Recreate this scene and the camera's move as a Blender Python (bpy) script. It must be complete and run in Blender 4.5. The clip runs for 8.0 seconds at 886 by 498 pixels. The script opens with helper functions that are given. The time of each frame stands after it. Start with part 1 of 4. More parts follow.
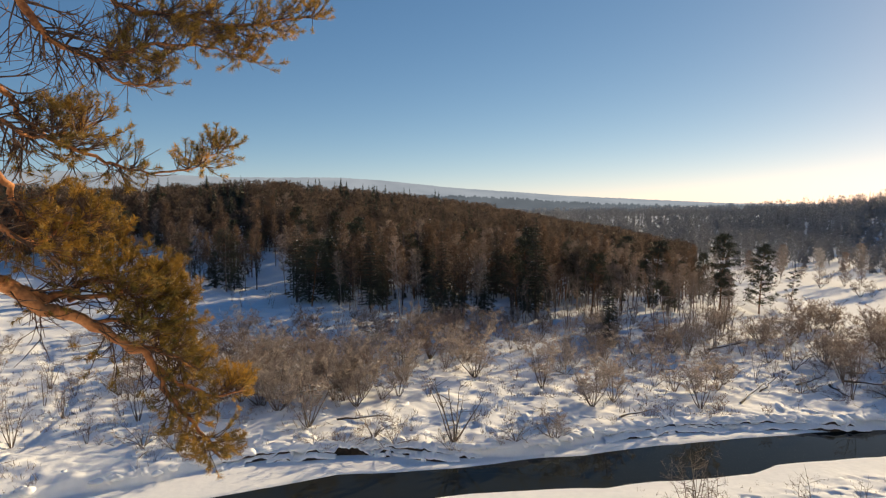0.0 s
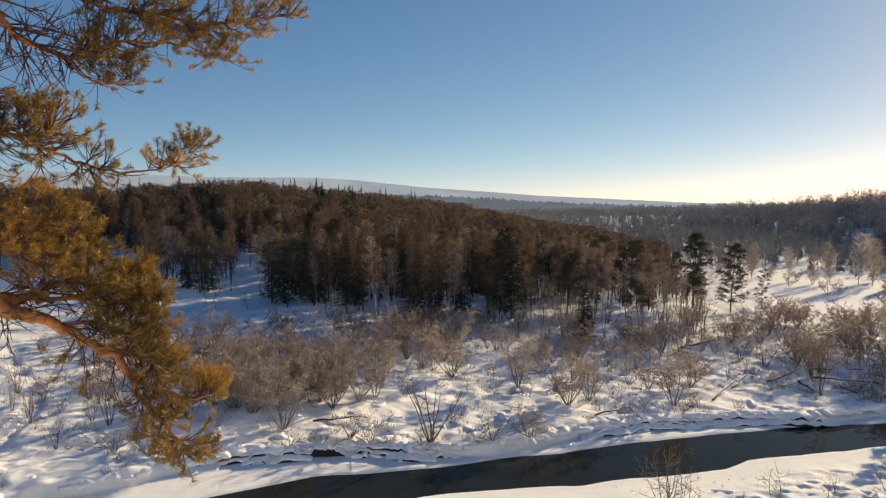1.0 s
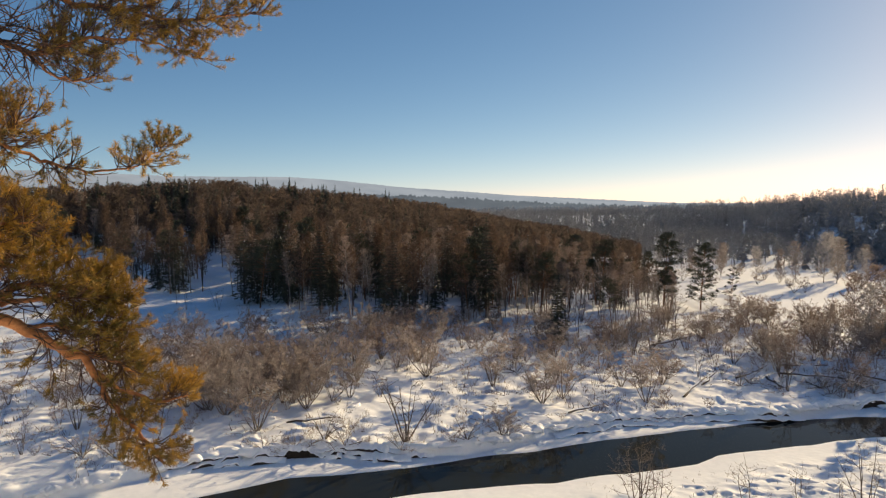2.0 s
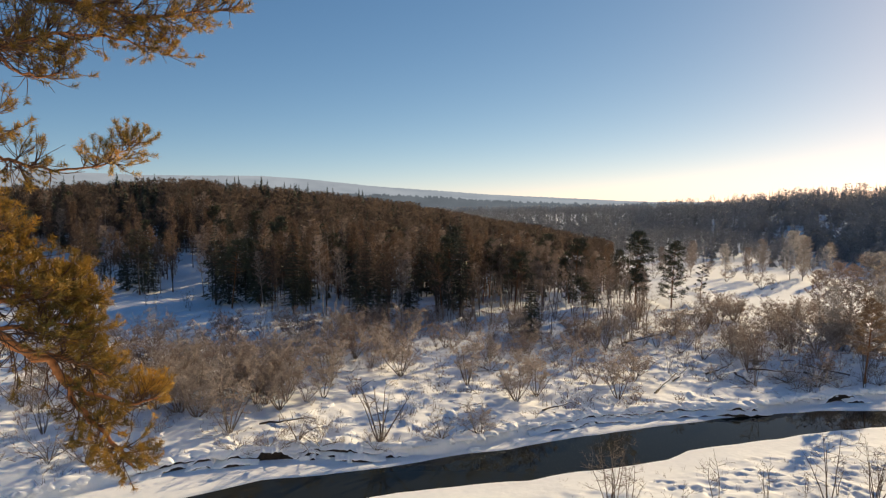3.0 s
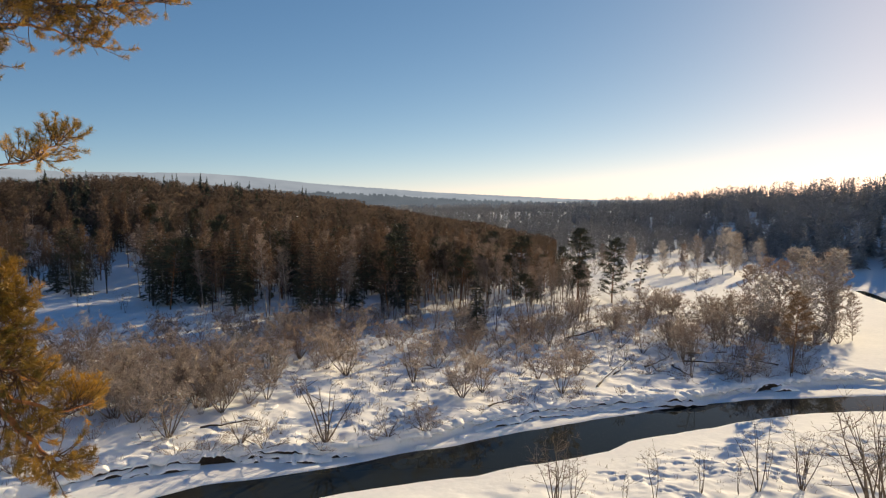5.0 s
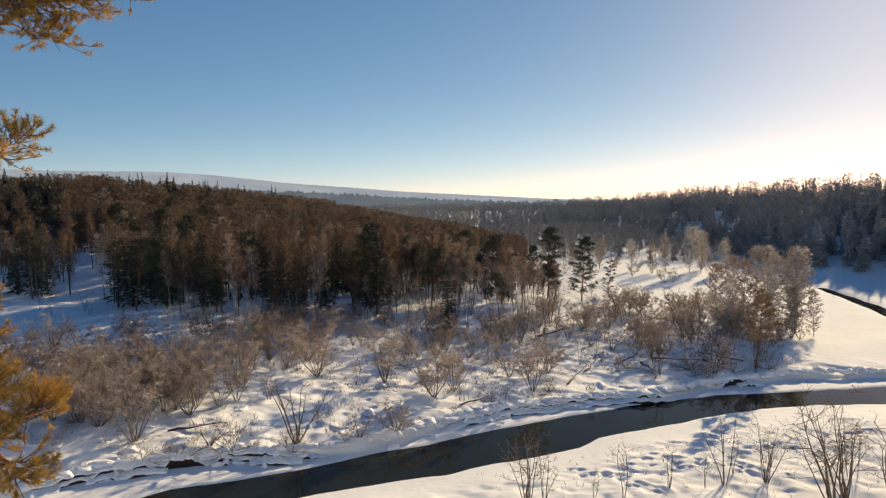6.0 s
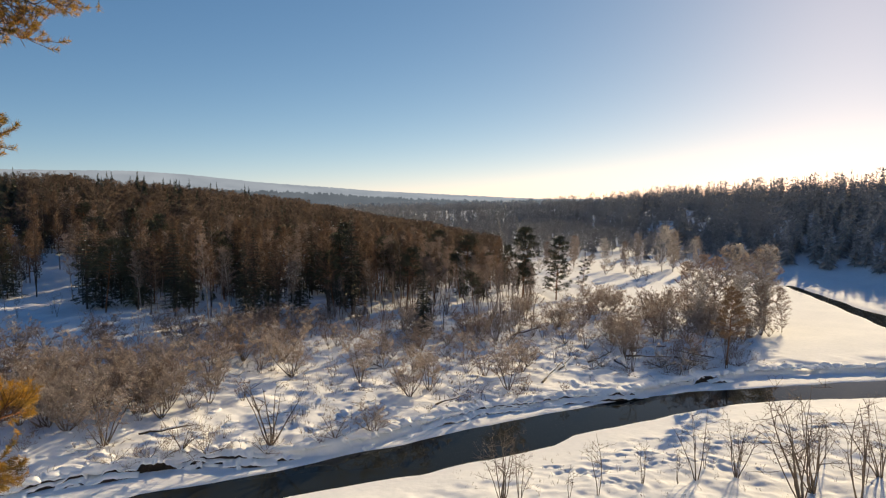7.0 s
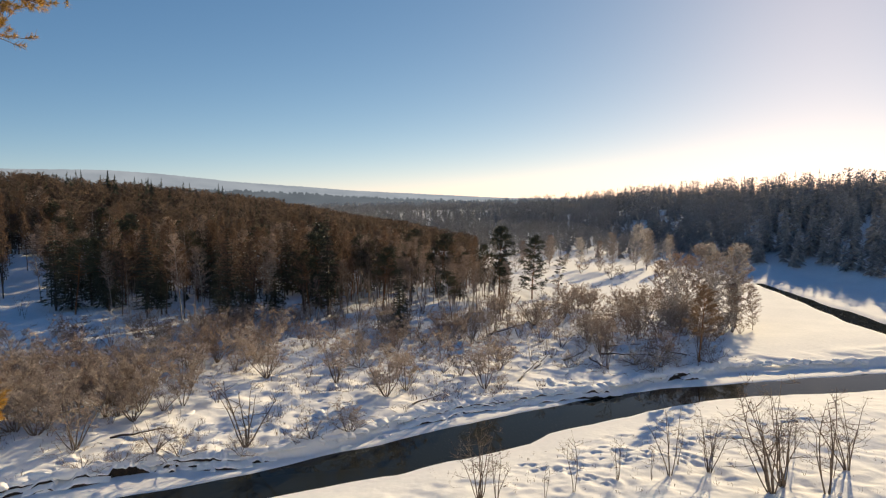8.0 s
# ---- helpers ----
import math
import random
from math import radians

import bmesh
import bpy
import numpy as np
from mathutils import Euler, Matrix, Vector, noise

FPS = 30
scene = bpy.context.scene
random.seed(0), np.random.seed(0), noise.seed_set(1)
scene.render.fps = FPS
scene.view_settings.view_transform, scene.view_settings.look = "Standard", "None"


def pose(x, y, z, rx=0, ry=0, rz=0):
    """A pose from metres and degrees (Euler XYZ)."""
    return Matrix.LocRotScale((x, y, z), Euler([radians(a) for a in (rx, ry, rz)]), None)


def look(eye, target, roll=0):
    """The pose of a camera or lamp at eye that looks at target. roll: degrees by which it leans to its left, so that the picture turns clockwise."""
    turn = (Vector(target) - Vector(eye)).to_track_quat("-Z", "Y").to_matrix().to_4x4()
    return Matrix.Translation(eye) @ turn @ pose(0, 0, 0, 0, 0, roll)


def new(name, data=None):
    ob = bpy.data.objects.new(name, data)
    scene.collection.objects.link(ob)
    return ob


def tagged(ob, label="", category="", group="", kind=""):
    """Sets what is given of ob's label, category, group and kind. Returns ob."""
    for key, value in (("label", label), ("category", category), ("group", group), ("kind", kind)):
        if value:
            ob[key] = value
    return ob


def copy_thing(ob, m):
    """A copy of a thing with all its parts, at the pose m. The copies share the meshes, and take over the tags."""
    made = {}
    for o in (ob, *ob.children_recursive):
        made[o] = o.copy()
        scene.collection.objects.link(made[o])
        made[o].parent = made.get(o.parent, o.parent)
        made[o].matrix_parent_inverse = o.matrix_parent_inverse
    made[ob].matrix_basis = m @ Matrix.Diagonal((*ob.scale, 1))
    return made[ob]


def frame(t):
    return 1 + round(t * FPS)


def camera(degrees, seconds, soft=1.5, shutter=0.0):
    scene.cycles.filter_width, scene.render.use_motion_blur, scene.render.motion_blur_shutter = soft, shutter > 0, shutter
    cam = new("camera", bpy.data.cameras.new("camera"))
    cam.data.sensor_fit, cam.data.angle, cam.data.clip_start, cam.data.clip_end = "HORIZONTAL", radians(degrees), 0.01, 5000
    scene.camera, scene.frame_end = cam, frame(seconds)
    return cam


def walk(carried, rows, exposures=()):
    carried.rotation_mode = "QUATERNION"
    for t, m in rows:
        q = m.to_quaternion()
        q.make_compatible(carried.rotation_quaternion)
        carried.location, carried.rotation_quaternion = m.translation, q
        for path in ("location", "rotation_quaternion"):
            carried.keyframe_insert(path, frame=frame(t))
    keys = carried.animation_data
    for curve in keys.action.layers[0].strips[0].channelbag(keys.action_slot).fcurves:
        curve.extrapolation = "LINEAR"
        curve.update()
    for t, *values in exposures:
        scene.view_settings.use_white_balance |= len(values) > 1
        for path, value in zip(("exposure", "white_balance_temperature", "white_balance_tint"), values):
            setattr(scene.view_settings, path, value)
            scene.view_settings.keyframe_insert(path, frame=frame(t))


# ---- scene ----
# The camera turns on one spot, at eye height on the edge of a high river bank.
cam = camera(68.0, 8.0, soft=1.2)
EYE = 27.0
TURNS = [
    (0.0, 0.0, -4.10, 0.0),
    (0.5, -0.922, -4.095, 0.02),
    (1.0, -2.073, -4.095, 0.03),
    (1.5, -3.174, -4.105, 0.02),
    (3.0, -6.586, -4.21, 0.04),
    (3.5, -7.663, -4.25, 0.05),
    (4.0, -8.898, -4.30, 0.06),
    (4.5, -10.096, -4.355, 0.04),
    (6.0, -13.876, -4.455, 0.03),
    (6.5, -14.955, -4.475, 0.02),
    (7.0, -16.043, -4.50, 0.02),
    (7.5, -17.04, -4.52, 0.02),
    (8.0, -18.12, -4.545, 0.03),
]
walk(cam, [(t, pose(0, 0, EYE, 90 + pitch, roll, yaw)) for t, yaw, pitch, roll in TURNS], exposures=[(0.0, 1.0), (8.0, 1.0)])

# ---- light ----
SUN_AZ, SUN_EL = 48.4, 17.0
world = bpy.data.worlds.new("winter_sky")
scene.world = world
world.use_nodes = True
nt = world.node_tree
sky = nt.nodes.new("ShaderNodeTexSky")
sky.sky_type, sky.sun_disc = "NISHITA", False
sky.sun_elevation, sky.sun_rotation = radians(SUN_EL), radians(SUN_AZ)
sky.altitude, sky.air_density, sky.dust_density, sky.ozone_density = 150, 0.5, 0.12, 4.0
nt.nodes["Background"].inputs[1].default_value = 0.1
# the colour of cold, slightly hazy winter air: deep blue high up, a neutral white towards the horizon
split, joined = nt.nodes.new("ShaderNodeSeparateColor"), nt.nodes.new("ShaderNodeCombineColor")
nt.links.new(sky.outputs[0], split.inputs[0])
for i, (before, power, after) in enumerate(((0.1535, 1.05, 5.35), (0.135, 0.83, 4.15), (0.09, 0.62, 4.2))):
    steps = [nt.nodes.new("ShaderNodeMath") for _ in range(3)]
    for node, kind, value in zip(steps, ("MULTIPLY", "POWER", "MULTIPLY"), (before, power, after)):
        node.operation, node.inputs[1].default_value = kind, value
    nt.links.new(split.outputs[i], steps[0].inputs[0])
    nt.links.new(steps[0].outputs[0], steps[1].inputs[0])
    nt.links.new(steps[1].outputs[0], steps[2].inputs[0])
    nt.links.new(steps[2].outputs[0], joined.inputs[i])
nt.links.new(joined.outputs[0], nt.nodes["Background"].inputs[0])
sun = new("sun", bpy.data.lights.new("sun", "SUN"))
sun.data.energy, sun.data.angle, sun.data.color = 4.1, radians(0.5), (1.0, 0.77, 0.45)
sa, se = radians(SUN_AZ), radians(SUN_EL)
sun.matrix_world = look((60, 60, 60), Vector((60, 60, 60)) - Vector((math.sin(sa) * math.cos(se), math.cos(sa) * math.cos(se), math.sin(se))))


# ---- materials ----
def material(name, a, b, scale=1.0, rough=0.8, bump=0.0, bump_scale=20.0, island=0.0, spec=0.3, coords="Object", detail=4.0):
    """Two colours mixed by noise at two scales, with fine relief; island: how far single pieces differ in brightness."""
    m = bpy.data.materials.new(name)
    m.use_nodes = True
    n, l = m.node_tree.nodes, m.node_tree.links
    p = n["Principled BSDF"]
    p.inputs["Roughness"].default_value = rough
    p.inputs["Specular IOR Level"].default_value = spec
    tc = n.new("ShaderNodeTexCoord")
    big, small = n.new("ShaderNodeTexNoise"), n.new("ShaderNodeTexNoise")
    big.inputs["Scale"].default_value, small.inputs["Scale"].default_value = scale, scale * 9
    big.inputs["Detail"].default_value = small.inputs["Detail"].default_value = detail
    add = n.new("ShaderNodeMath")
    add.operation = "MULTIPLY_ADD"
    add.inputs[1].default_value = 0.5
    half = n.new("ShaderNodeMath")
    half.operation = "MULTIPLY"
    half.inputs[1].default_value = 0.5
    ramp = n.new("ShaderNodeValToRGB")
    ramp.color_ramp.elements[0].position, ramp.color_ramp.elements[1].position = 0.36, 0.64
    ramp.color_ramp.elements[0].color, ramp.color_ramp.elements[1].color = (*a, 1), (*b, 1)
    for t in (big, small):
        l.new(tc.outputs[coords], t.inputs["Vector"])
    l.new(small.outputs["Fac"], half.inputs[0])
    l.new(big.outputs["Fac"], add.inputs[0])
    l.new(half.outputs[0], add.inputs[2])
    l.new(add.outputs[0], ramp.inputs[0])
    colour = ramp.outputs[0]
    if island:
        geo, hsv = n.new("ShaderNodeNewGeometry"), n.new("ShaderNodeHueSaturation")
        rng = n.new("ShaderNodeMapRange")
        rng.inputs[3].default_value, rng.inputs[4].default_value = 1 - island, 1 + island
        info, both = n.new("ShaderNodeObjectInfo"), n.new("ShaderNodeMath")
        both.operation = "ADD"
        l.new(geo.outputs["Random Per Island"], both.inputs[0])
        l.new(info.outputs["Random"], both.inputs[1])
        rng.inputs[2].default_value = 2.0
        l.new(both.outputs[0], rng.inputs[0])
        l.new(rng.outputs[0], hsv.inputs["Value"])
        l.new(colour, hsv.inputs["Color"])
        colour = hsv.outputs[0]
    l.new(colour, p.inputs["Base Color"])
    if bump:
        bt, bn = n.new("ShaderNodeTexNoise"), n.new("ShaderNodeBump")
        bt.inputs["Scale"].default_value, bt.inputs["Detail"].default_value = bump_scale, 6
        bn.inputs["Strength"].default_value, bn.inputs["Distance"].default_value = 1.0, bump
        l.new(tc.outputs[coords], bt.inputs["Vector"])
        l.new(bt.outputs["Fac"], bn.inputs["Height"])
        l.new(bn.outputs[0], p.inputs["Normal"])
    return m


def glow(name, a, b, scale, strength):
    """A far backdrop whose own emission stands in for the haze of the air in front of it."""
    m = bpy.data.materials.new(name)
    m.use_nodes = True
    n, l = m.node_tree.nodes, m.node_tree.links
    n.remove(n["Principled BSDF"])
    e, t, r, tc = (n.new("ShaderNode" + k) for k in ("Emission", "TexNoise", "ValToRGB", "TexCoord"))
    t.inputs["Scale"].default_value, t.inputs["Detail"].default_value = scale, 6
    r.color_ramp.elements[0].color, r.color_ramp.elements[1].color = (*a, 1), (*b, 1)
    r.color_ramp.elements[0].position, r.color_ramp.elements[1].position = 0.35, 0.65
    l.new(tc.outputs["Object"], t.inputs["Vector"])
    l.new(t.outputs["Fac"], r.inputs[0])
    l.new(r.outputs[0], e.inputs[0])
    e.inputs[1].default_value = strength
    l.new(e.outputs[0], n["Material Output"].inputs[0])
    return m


SNOW = material("snow", (0.76, 0.78, 0.81), (0.85, 0.86, 0.88), 0.15, 0.9, 0.05, 1.3, spec=0.05)
SNOW_CLEAN = material("snow_lump", (0.82, 0.84, 0.88), (0.88, 0.89, 0.91), 0.5, 0.9, 0.05, 4.0, spec=0.05)
EARTH = material("bank_earth", (0.012, 0.009, 0.007), (0.045, 0.032, 0.022), 1.5, 0.9, 0.06, 6.0)
TWIG = material("frosted_twigs", (0.23, 0.185, 0.155), (0.48, 0.41, 0.365), 0.5, 0.7, island=0.35)
TWIG_GREY = material("grey_brown_twigs", (0.13, 0.09, 0.065), (0.28, 0.21, 0.16), 0.5, 0.8, island=0.3)
TWIG_BROWN = material("brown_twigs", (0.165, 0.12, 0.095), (0.41, 0.315, 0.26), 0.4, 0.75, island=0.35)
TWIG_PALE = material("hoar_frost_twigs", (0.33, 0.30, 0.28), (0.58, 0.54, 0.51), 0.5, 0.6, island=0.25)
STEM = material("grey_stems", (0.07, 0.055, 0.045), (0.20, 0.155, 0.12), 3.0, 0.8, 0.01, 20.0)
BARK_DARK = material("spruce_bark", (0.035, 0.027, 0.022), (0.10, 0.075, 0.06), 2.0, 0.9, 0.02, 14.0)
BARK_PINE = material("pine_bark", (0.10, 0.05, 0.03), (0.30, 0.14, 0.06), 1.2, 0.85, 0.02, 12.0)
BARK_BIRCH = material("birch_bark", (0.14, 0.12, 0.10), (0.48, 0.44, 0.40), 1.6, 0.75, 0.01, 10.0)
SPRUCE = material("spruce_needles", (0.028, 0.032, 0.021), (0.088, 0.09, 0.06), 0.6, 0.7, island=0.4)
PINE = material("pine_needles_far", (0.03, 0.035, 0.02), (0.09, 0.09, 0.052), 0.8, 0.7, island=0.4)
LARCH = material("larch_twigs", (0.085, 0.054, 0.038), (0.23, 0.15, 0.10), 0.35, 0.75, island=0.35)
HILL_TWIG = material("hill_birch_twigs", (0.036, 0.028, 0.024), (0.16, 0.12, 0.097), 0.11, 0.85, island=0.35)
RED_NEEDLE = material("reddish_pine_needles", (0.13, 0.085, 0.055), (0.27, 0.19, 0.13), 0.6, 0.75, island=0.35)
# frost grey, lifted further so the base colour also carries the distant haze
FROST_HAZE_WOOD = material("frosted_hazed_crowns", (0.27, 0.26, 0.255), (0.43, 0.42, 0.41), 0.05, 0.8, island=0.4, coords="Generated")
NEEDLE = material("sunlit_pine_needles", (0.08, 0.071, 0.018), (0.44, 0.242, 0.039), 2.2, 0.5, island=0.45)
BOUGH = material("orange_pine_bough", (0.19, 0.07, 0.028), (0.48, 0.20, 0.07), 7.0, 0.75, 0.006, 60.0)
BARE_TWIG = material("bare_pine_twigs", (0.05, 0.03, 0.02), (0.16, 0.085, 0.05), 9.0, 0.8)


def lit_through(m, share):
    """Needles and frosted twigs scatter part of the sunlight onwards."""
    n, l = m.node_tree.nodes, m.node_tree.links
    thin, mixer = n.new("ShaderNodeBsdfTranslucent"), n.new("ShaderNodeMixShader")
    mixer.inputs[0].default_value = share
    l.new(n["Principled BSDF"].inputs["Base Color"].links[0].from_socket, thin.inputs[0])
    l.new(n["Principled BSDF"].outputs[0], mixer.inputs[1])
    l.new(thin.outputs[0], mixer.inputs[2])
    l.new(mixer.outputs[0], n["Material Output"].inputs[0])


for m, share in ((NEEDLE, 0.3), (TWIG, 0.25), (TWIG_PALE, 0.3), (TWIG_BROWN, 0.22), (LARCH, 0.3), (RED_NEEDLE, 0.25), (HILL_TWIG, 0.45)):
    lit_through(m, share)

WATER = bpy.data.materials.new("river_water")
WATER.use_nodes = True
wn, wl = WATER.node_tree.nodes, WATER.node_tree.links
wp = wn["Principled BSDF"]
wp.inputs["Base Color"].default_value = (0.018, 0.02, 0.017, 1)
wp.inputs["Specular IOR Level"].default_value = 0.13
wp.inputs["IOR"].default_value = 1.33
wp.inputs["Roughness"].default_value = 0.01
wt, wb, wc, wm = (wn.new("ShaderNode" + k) for k in ("TexNoise", "Bump", "TexCoord", "Mapping"))
wm.inputs["Scale"].default_value = (0.5, 1.6, 1.0)
wt.inputs["Scale"].default_value, wt.inputs["Detail"].default_value = 4.0, 6
wb.inputs["Strength"].default_value, wb.inputs["Distance"].default_value = 1.0, 0.0001
wl.new(wc.outputs["Object"], wm.inputs[0])
wl.new(wm.outputs[0], wt.inputs["Vector"])
wl.new(wt.outputs["Fac"], wb.inputs["Height"])
wl.new(wb.outputs[0], wp.inputs["Normal"])


# ---- building tools ----
class Geo:
    """Gathers vertices and triangles of one mesh."""

    def __init__(self):
        self.v, self.f = [], []

    def tube(self, pts, radii, sides=5):
        base = len(self.v)
        up = Vector((0.31, 0.17, 0.93))
        for i, (p, r) in enumerate(zip(pts, radii)):
            p = Vector(p)
            d = (Vector(pts[min(i + 1, len(pts) - 1)]) - Vector(pts[max(i - 1, 0)])).normalized()
            a = d.cross(up)
            if a.length < 1e-3:
                a = d.cross(Vector((1, 0, 0)))
            a.normalize()
            b = d.cross(a)
            for k in range(sides):
                w = 2 * math.pi * k / sides
                self.v.append(tuple(p + r * (math.cos(w) * a + math.sin(w) * b)))
        for i in range(len(pts) - 1):
            for k in range(sides):
                q, n = base + i * sides + k, base + i * sides + (k + 1) % sides
                self.f += [(q, n, n + sides), (q, n + sides, q + sides)]

    def sliver(self, a, b, w, side=None):
        """One thin pointed leaf or twig from a to b."""
        a, b = Vector(a), Vector(b)
        s = (b - a).cross(Vector(side) if side else Vector((random.uniform(-1, 1), random.uniform(-1, 1), random.uniform(-1, 1))))
        s = s.normalized() * (w / 2) if s.length > 1e-6 else Vector((w / 2, 0, 0))
        n = len(self.v)
        self.v += [tuple(a - s), tuple(a + s), tuple(b)]
        self.f.append((n, n + 1, n + 2))

    def mesh(self, name, mat, smooth=False):
        return tri_mesh(name, np.array(self.v, float).reshape(-1, 3), np.array(self.f, int).reshape(-1, 3), mat, smooth)


def tri_mesh(name, v, f, mat, smooth=False):
    me = bpy.data.meshes.new(name)
    k = f.shape[1] if len(f) else 3
    me.vertices.add(len(v))
    me.vertices.foreach_set("co", v.astype(np.float32).ravel())
    me.loops.add(f.size)
    me.loops.foreach_set("vertex_index", f.astype(np.int32).ravel())
    me.polygons.add(len(f))
    me.polygons.foreach_set("loop_start", np.arange(0, f.size, k, dtype=np.int32))
    me.polygons.foreach_set("loop_total", np.full(len(f), k, dtype=np.int32))
    me.polygons.foreach_set("use_smooth", np.full(len(f), smooth))
    me.materials.append(mat)
    me.update()
    me.validate()
    return me


def part(name, me, parent, label=""):
    ob = new(name, me)
    ob.parent = parent
    return tagged(ob, label) if label else ob


def hashed(i, j, seed):
    h = np.sin(i * 127.1 + j * 311.7 + seed * 74.7) * 43758.5453
    return h - np.floor(h)


def vnoise(x, y, seed=0):
    """Smooth value noise, 0 to 1."""
    i, j = np.floor(x), np.floor(y)
    u, w = x - i, y - j
    u, w = u * u * (3 - 2 * u), w * w * (3 - 2 * w)
    a, b = hashed(i, j, seed), hashed(i + 1, j, seed)
    c, d = hashed(i, j + 1, seed), hashed(i + 1, j + 1, seed)
    return (a * (1 - u) + b * u) * (1 - w) + (c * (1 - u) + d * u) * w


def fbm(x, y, scale, seed=0, octaves=3):
    total, amp, norm = 0.0, 1.0, 0.0
    for o in range(octaves):
        total = total + amp * (vnoise(x / scale * 2**o, y / scale * 2**o, seed + o) - 0.5)
        norm += amp
        amp *= 0.5
    return 2 * total / norm


def smooth(x):
    x = np.clip(x, 0, 1)
    return x * x * (3 - 2 * x)


# ---- the lie of the land ----
WATER_Z = -1.2


def far_edge(x):
    y = np.interp(x, [-90, -40, -20, -11, 1, 11, 16, 25.5, 39, 51, 63, 71, 82, 99.5, 130], [30, 53, 61.7, 66, 68, 70.7, 71.6, 74.3, 77.4, 79.4, 79.9, 78.8, 78, 76.1, 70])
    return y + 0.35 * fbm(x, 0 * x, 5, 3, 2)


def near_edge(x):
    y = np.interp(x, [-90, -40, -20, 2.7, 15.6, 22, 27.6, 32.3, 35.8, 47.3, 61.4, 69.8, 79.6, 90.7, 130], [22, 45, 54, 61.8, 63.2, 64.5, 65.2, 66.3, 68.9, 71, 73.3, 72.9, 70.6, 69.2, 62])
    return y + 0.3 * fbm(x, 0 * x, 4, 8, 2)


def bank_line(x):
    y = np.interp(x, [-90, -40, -17, -9, -1, 8.5, 14, 19, 27, 35.5, 44, 52, 58, 65, 77, 103, 130], [36, 59, 71.3, 71.8, 71.2, 71.5, 73.9, 76.5, 79.2, 79.9, 80.3, 81.0, 82, 83.4, 84.6, 79.6, 73.5])
    return y + 0.9 * fbm(x, 0 * x, 5.0, 5, 2)


def arm_near(y):
    return np.interp(y, [60, 80, 97, 110.6, 135.5, 164, 190], [112, 118, 126, 132, 145.5, 158.7, 168]) + 2.0 * fbm(y, 0 * y, 14, 51, 2)


def arm_far(y):
    return np.interp(y, [60, 80, 105.5, 122, 144, 172, 190], [128, 130, 137, 145, 154.7, 166, 174]) + 2.0 * fbm(y, 0 * y, 12, 53, 2)


def land(x, y):
    x, y = np.asarray(x, float), np.asarray(y, float)
    d = np.hypot(x, y)
    az = np.degrees(np.arctan2(x, y))
    # flood plain with drifts
    z = 0.45 * fbm(x, y, 9, 1) + 0.5 * fbm(x, y, 2.6, 2, 3) * smooth((d - 50) / 10) + 0.6 * fbm(x, y, 40, 4, 2)
    bar = smooth((x - 84 - 0.12 * (y - 88)) / 6) * smooth((y - 84) / 5) * (1 - smooth((d - 300) / 60))
    z = z * (1 - bar) - (0.15 + 0.65 * smooth((y - 92) / 24)) * bar + 0.05 * bar * fbm(x, y, 6, 21)
    # wooded hill on the far side of the plain
    foot = np.interp(az, [-60, -35, -27, -20, -15, -6, 0, 6, 10.6, 17.6, 23, 30], [340, 330, 265, 225, 190, 170, 155, 165, 190, 240, 300, 400])
    crest = np.interp(az, [-60, -20, 0, 10, 30], [460, 420, 400, 400, 520])
    top = np.interp(az, [-60, -34, -27, -19, -14.8, -11, -5, -1, 3, 8, 13, 18, 24], [19, 20, 17, 20.5, 22.5, 19.5, 15, 12, 8.5, 4.5, 1, 0, 0])
    z = z + top * smooth((d - foot) / (crest - foot)) ** 0.9 * (1 - 0.6 * smooth((d - crest - 40) / 300))
    # low wooded ridge behind the second arm
    foot = np.interp(az, [10, 18, 24, 30, 36, 40, 44, 48, 52, 70, 100], [900, 780, 620, 480, 370, 300, 258, 250, 222, 180, 160])
    crest = np.interp(az, [10, 24, 30, 36, 40, 44, 52, 70, 100], [1100, 880, 720, 580, 480, 410, 330, 280, 240])
    top = np.interp(az, [8, 14, 20, 24, 30, 36, 44, 70, 90, 110], [0, 4, 7, 9.5, 14, 19.5, 21.5, 22, 22, 24])
    z = z + top * smooth((d - foot) / (crest - foot)) ** 0.75 * (1 - 0.6 * smooth((d - crest - 40) / 300))
    # main channel
    fe, ne, bl = far_edge(x), near_edge(x), bank_line(x)
    s = y - fe
    shelf = WATER_Z + np.clip(0.5 * s, -0.9, 0.14) + 0.02 * fbm(x, y, 1.5, 6)
    far_side = shelf + (z - shelf) * smooth((y - bl + 0.4) / 0.8)
    u = ne - y
    rise = WATER_Z + np.clip(0.5 * u, -0.9, 0.22) + 1.3 * smooth(u / 14) + (0.30 * fbm(x, y, 4, 9) + 0.16 * fbm(x, y, 1.2, 10, 2)) * smooth((u - 2) / 6)
    mid = 0.5 * (fe + ne)
    z = np.where(y > mid, np.where(y > bl + 1.0, z, np.minimum(far_side, np.maximum(z, shelf))), rise)
    # second arm
    an, af = arm_near(y), arm_far(y)
    dip = np.maximum(np.maximum(an - x, x - af), 0.6 * (y - 170))
    on = (y > mid) & (y < 190)
    z = np.where(on, np.minimum(z, WATER_Z + 0.28 * dip + np.where(dip > 3, 2.0 * (dip - 3), 0)), z)
    # the high bank on which the camera stands
    edge = 1.1 + 2.4 * smooth((-1.6 - x) / 2.0)
    back = y - edge
    cliff = np.interp(back, [-400, 0, 0.6, 3, 12, 26, 42], [26, 25.4, 25.2, 22.5, 12, 3.0, 0])
    cliff = cliff + 0.12 * fbm(x, y, 4, 12) * (back > -60)
    return np.where(back < 42, np.maximum(cliff * smooth((42 - back) / 6), z * smooth((back - 20) / 22)), z)


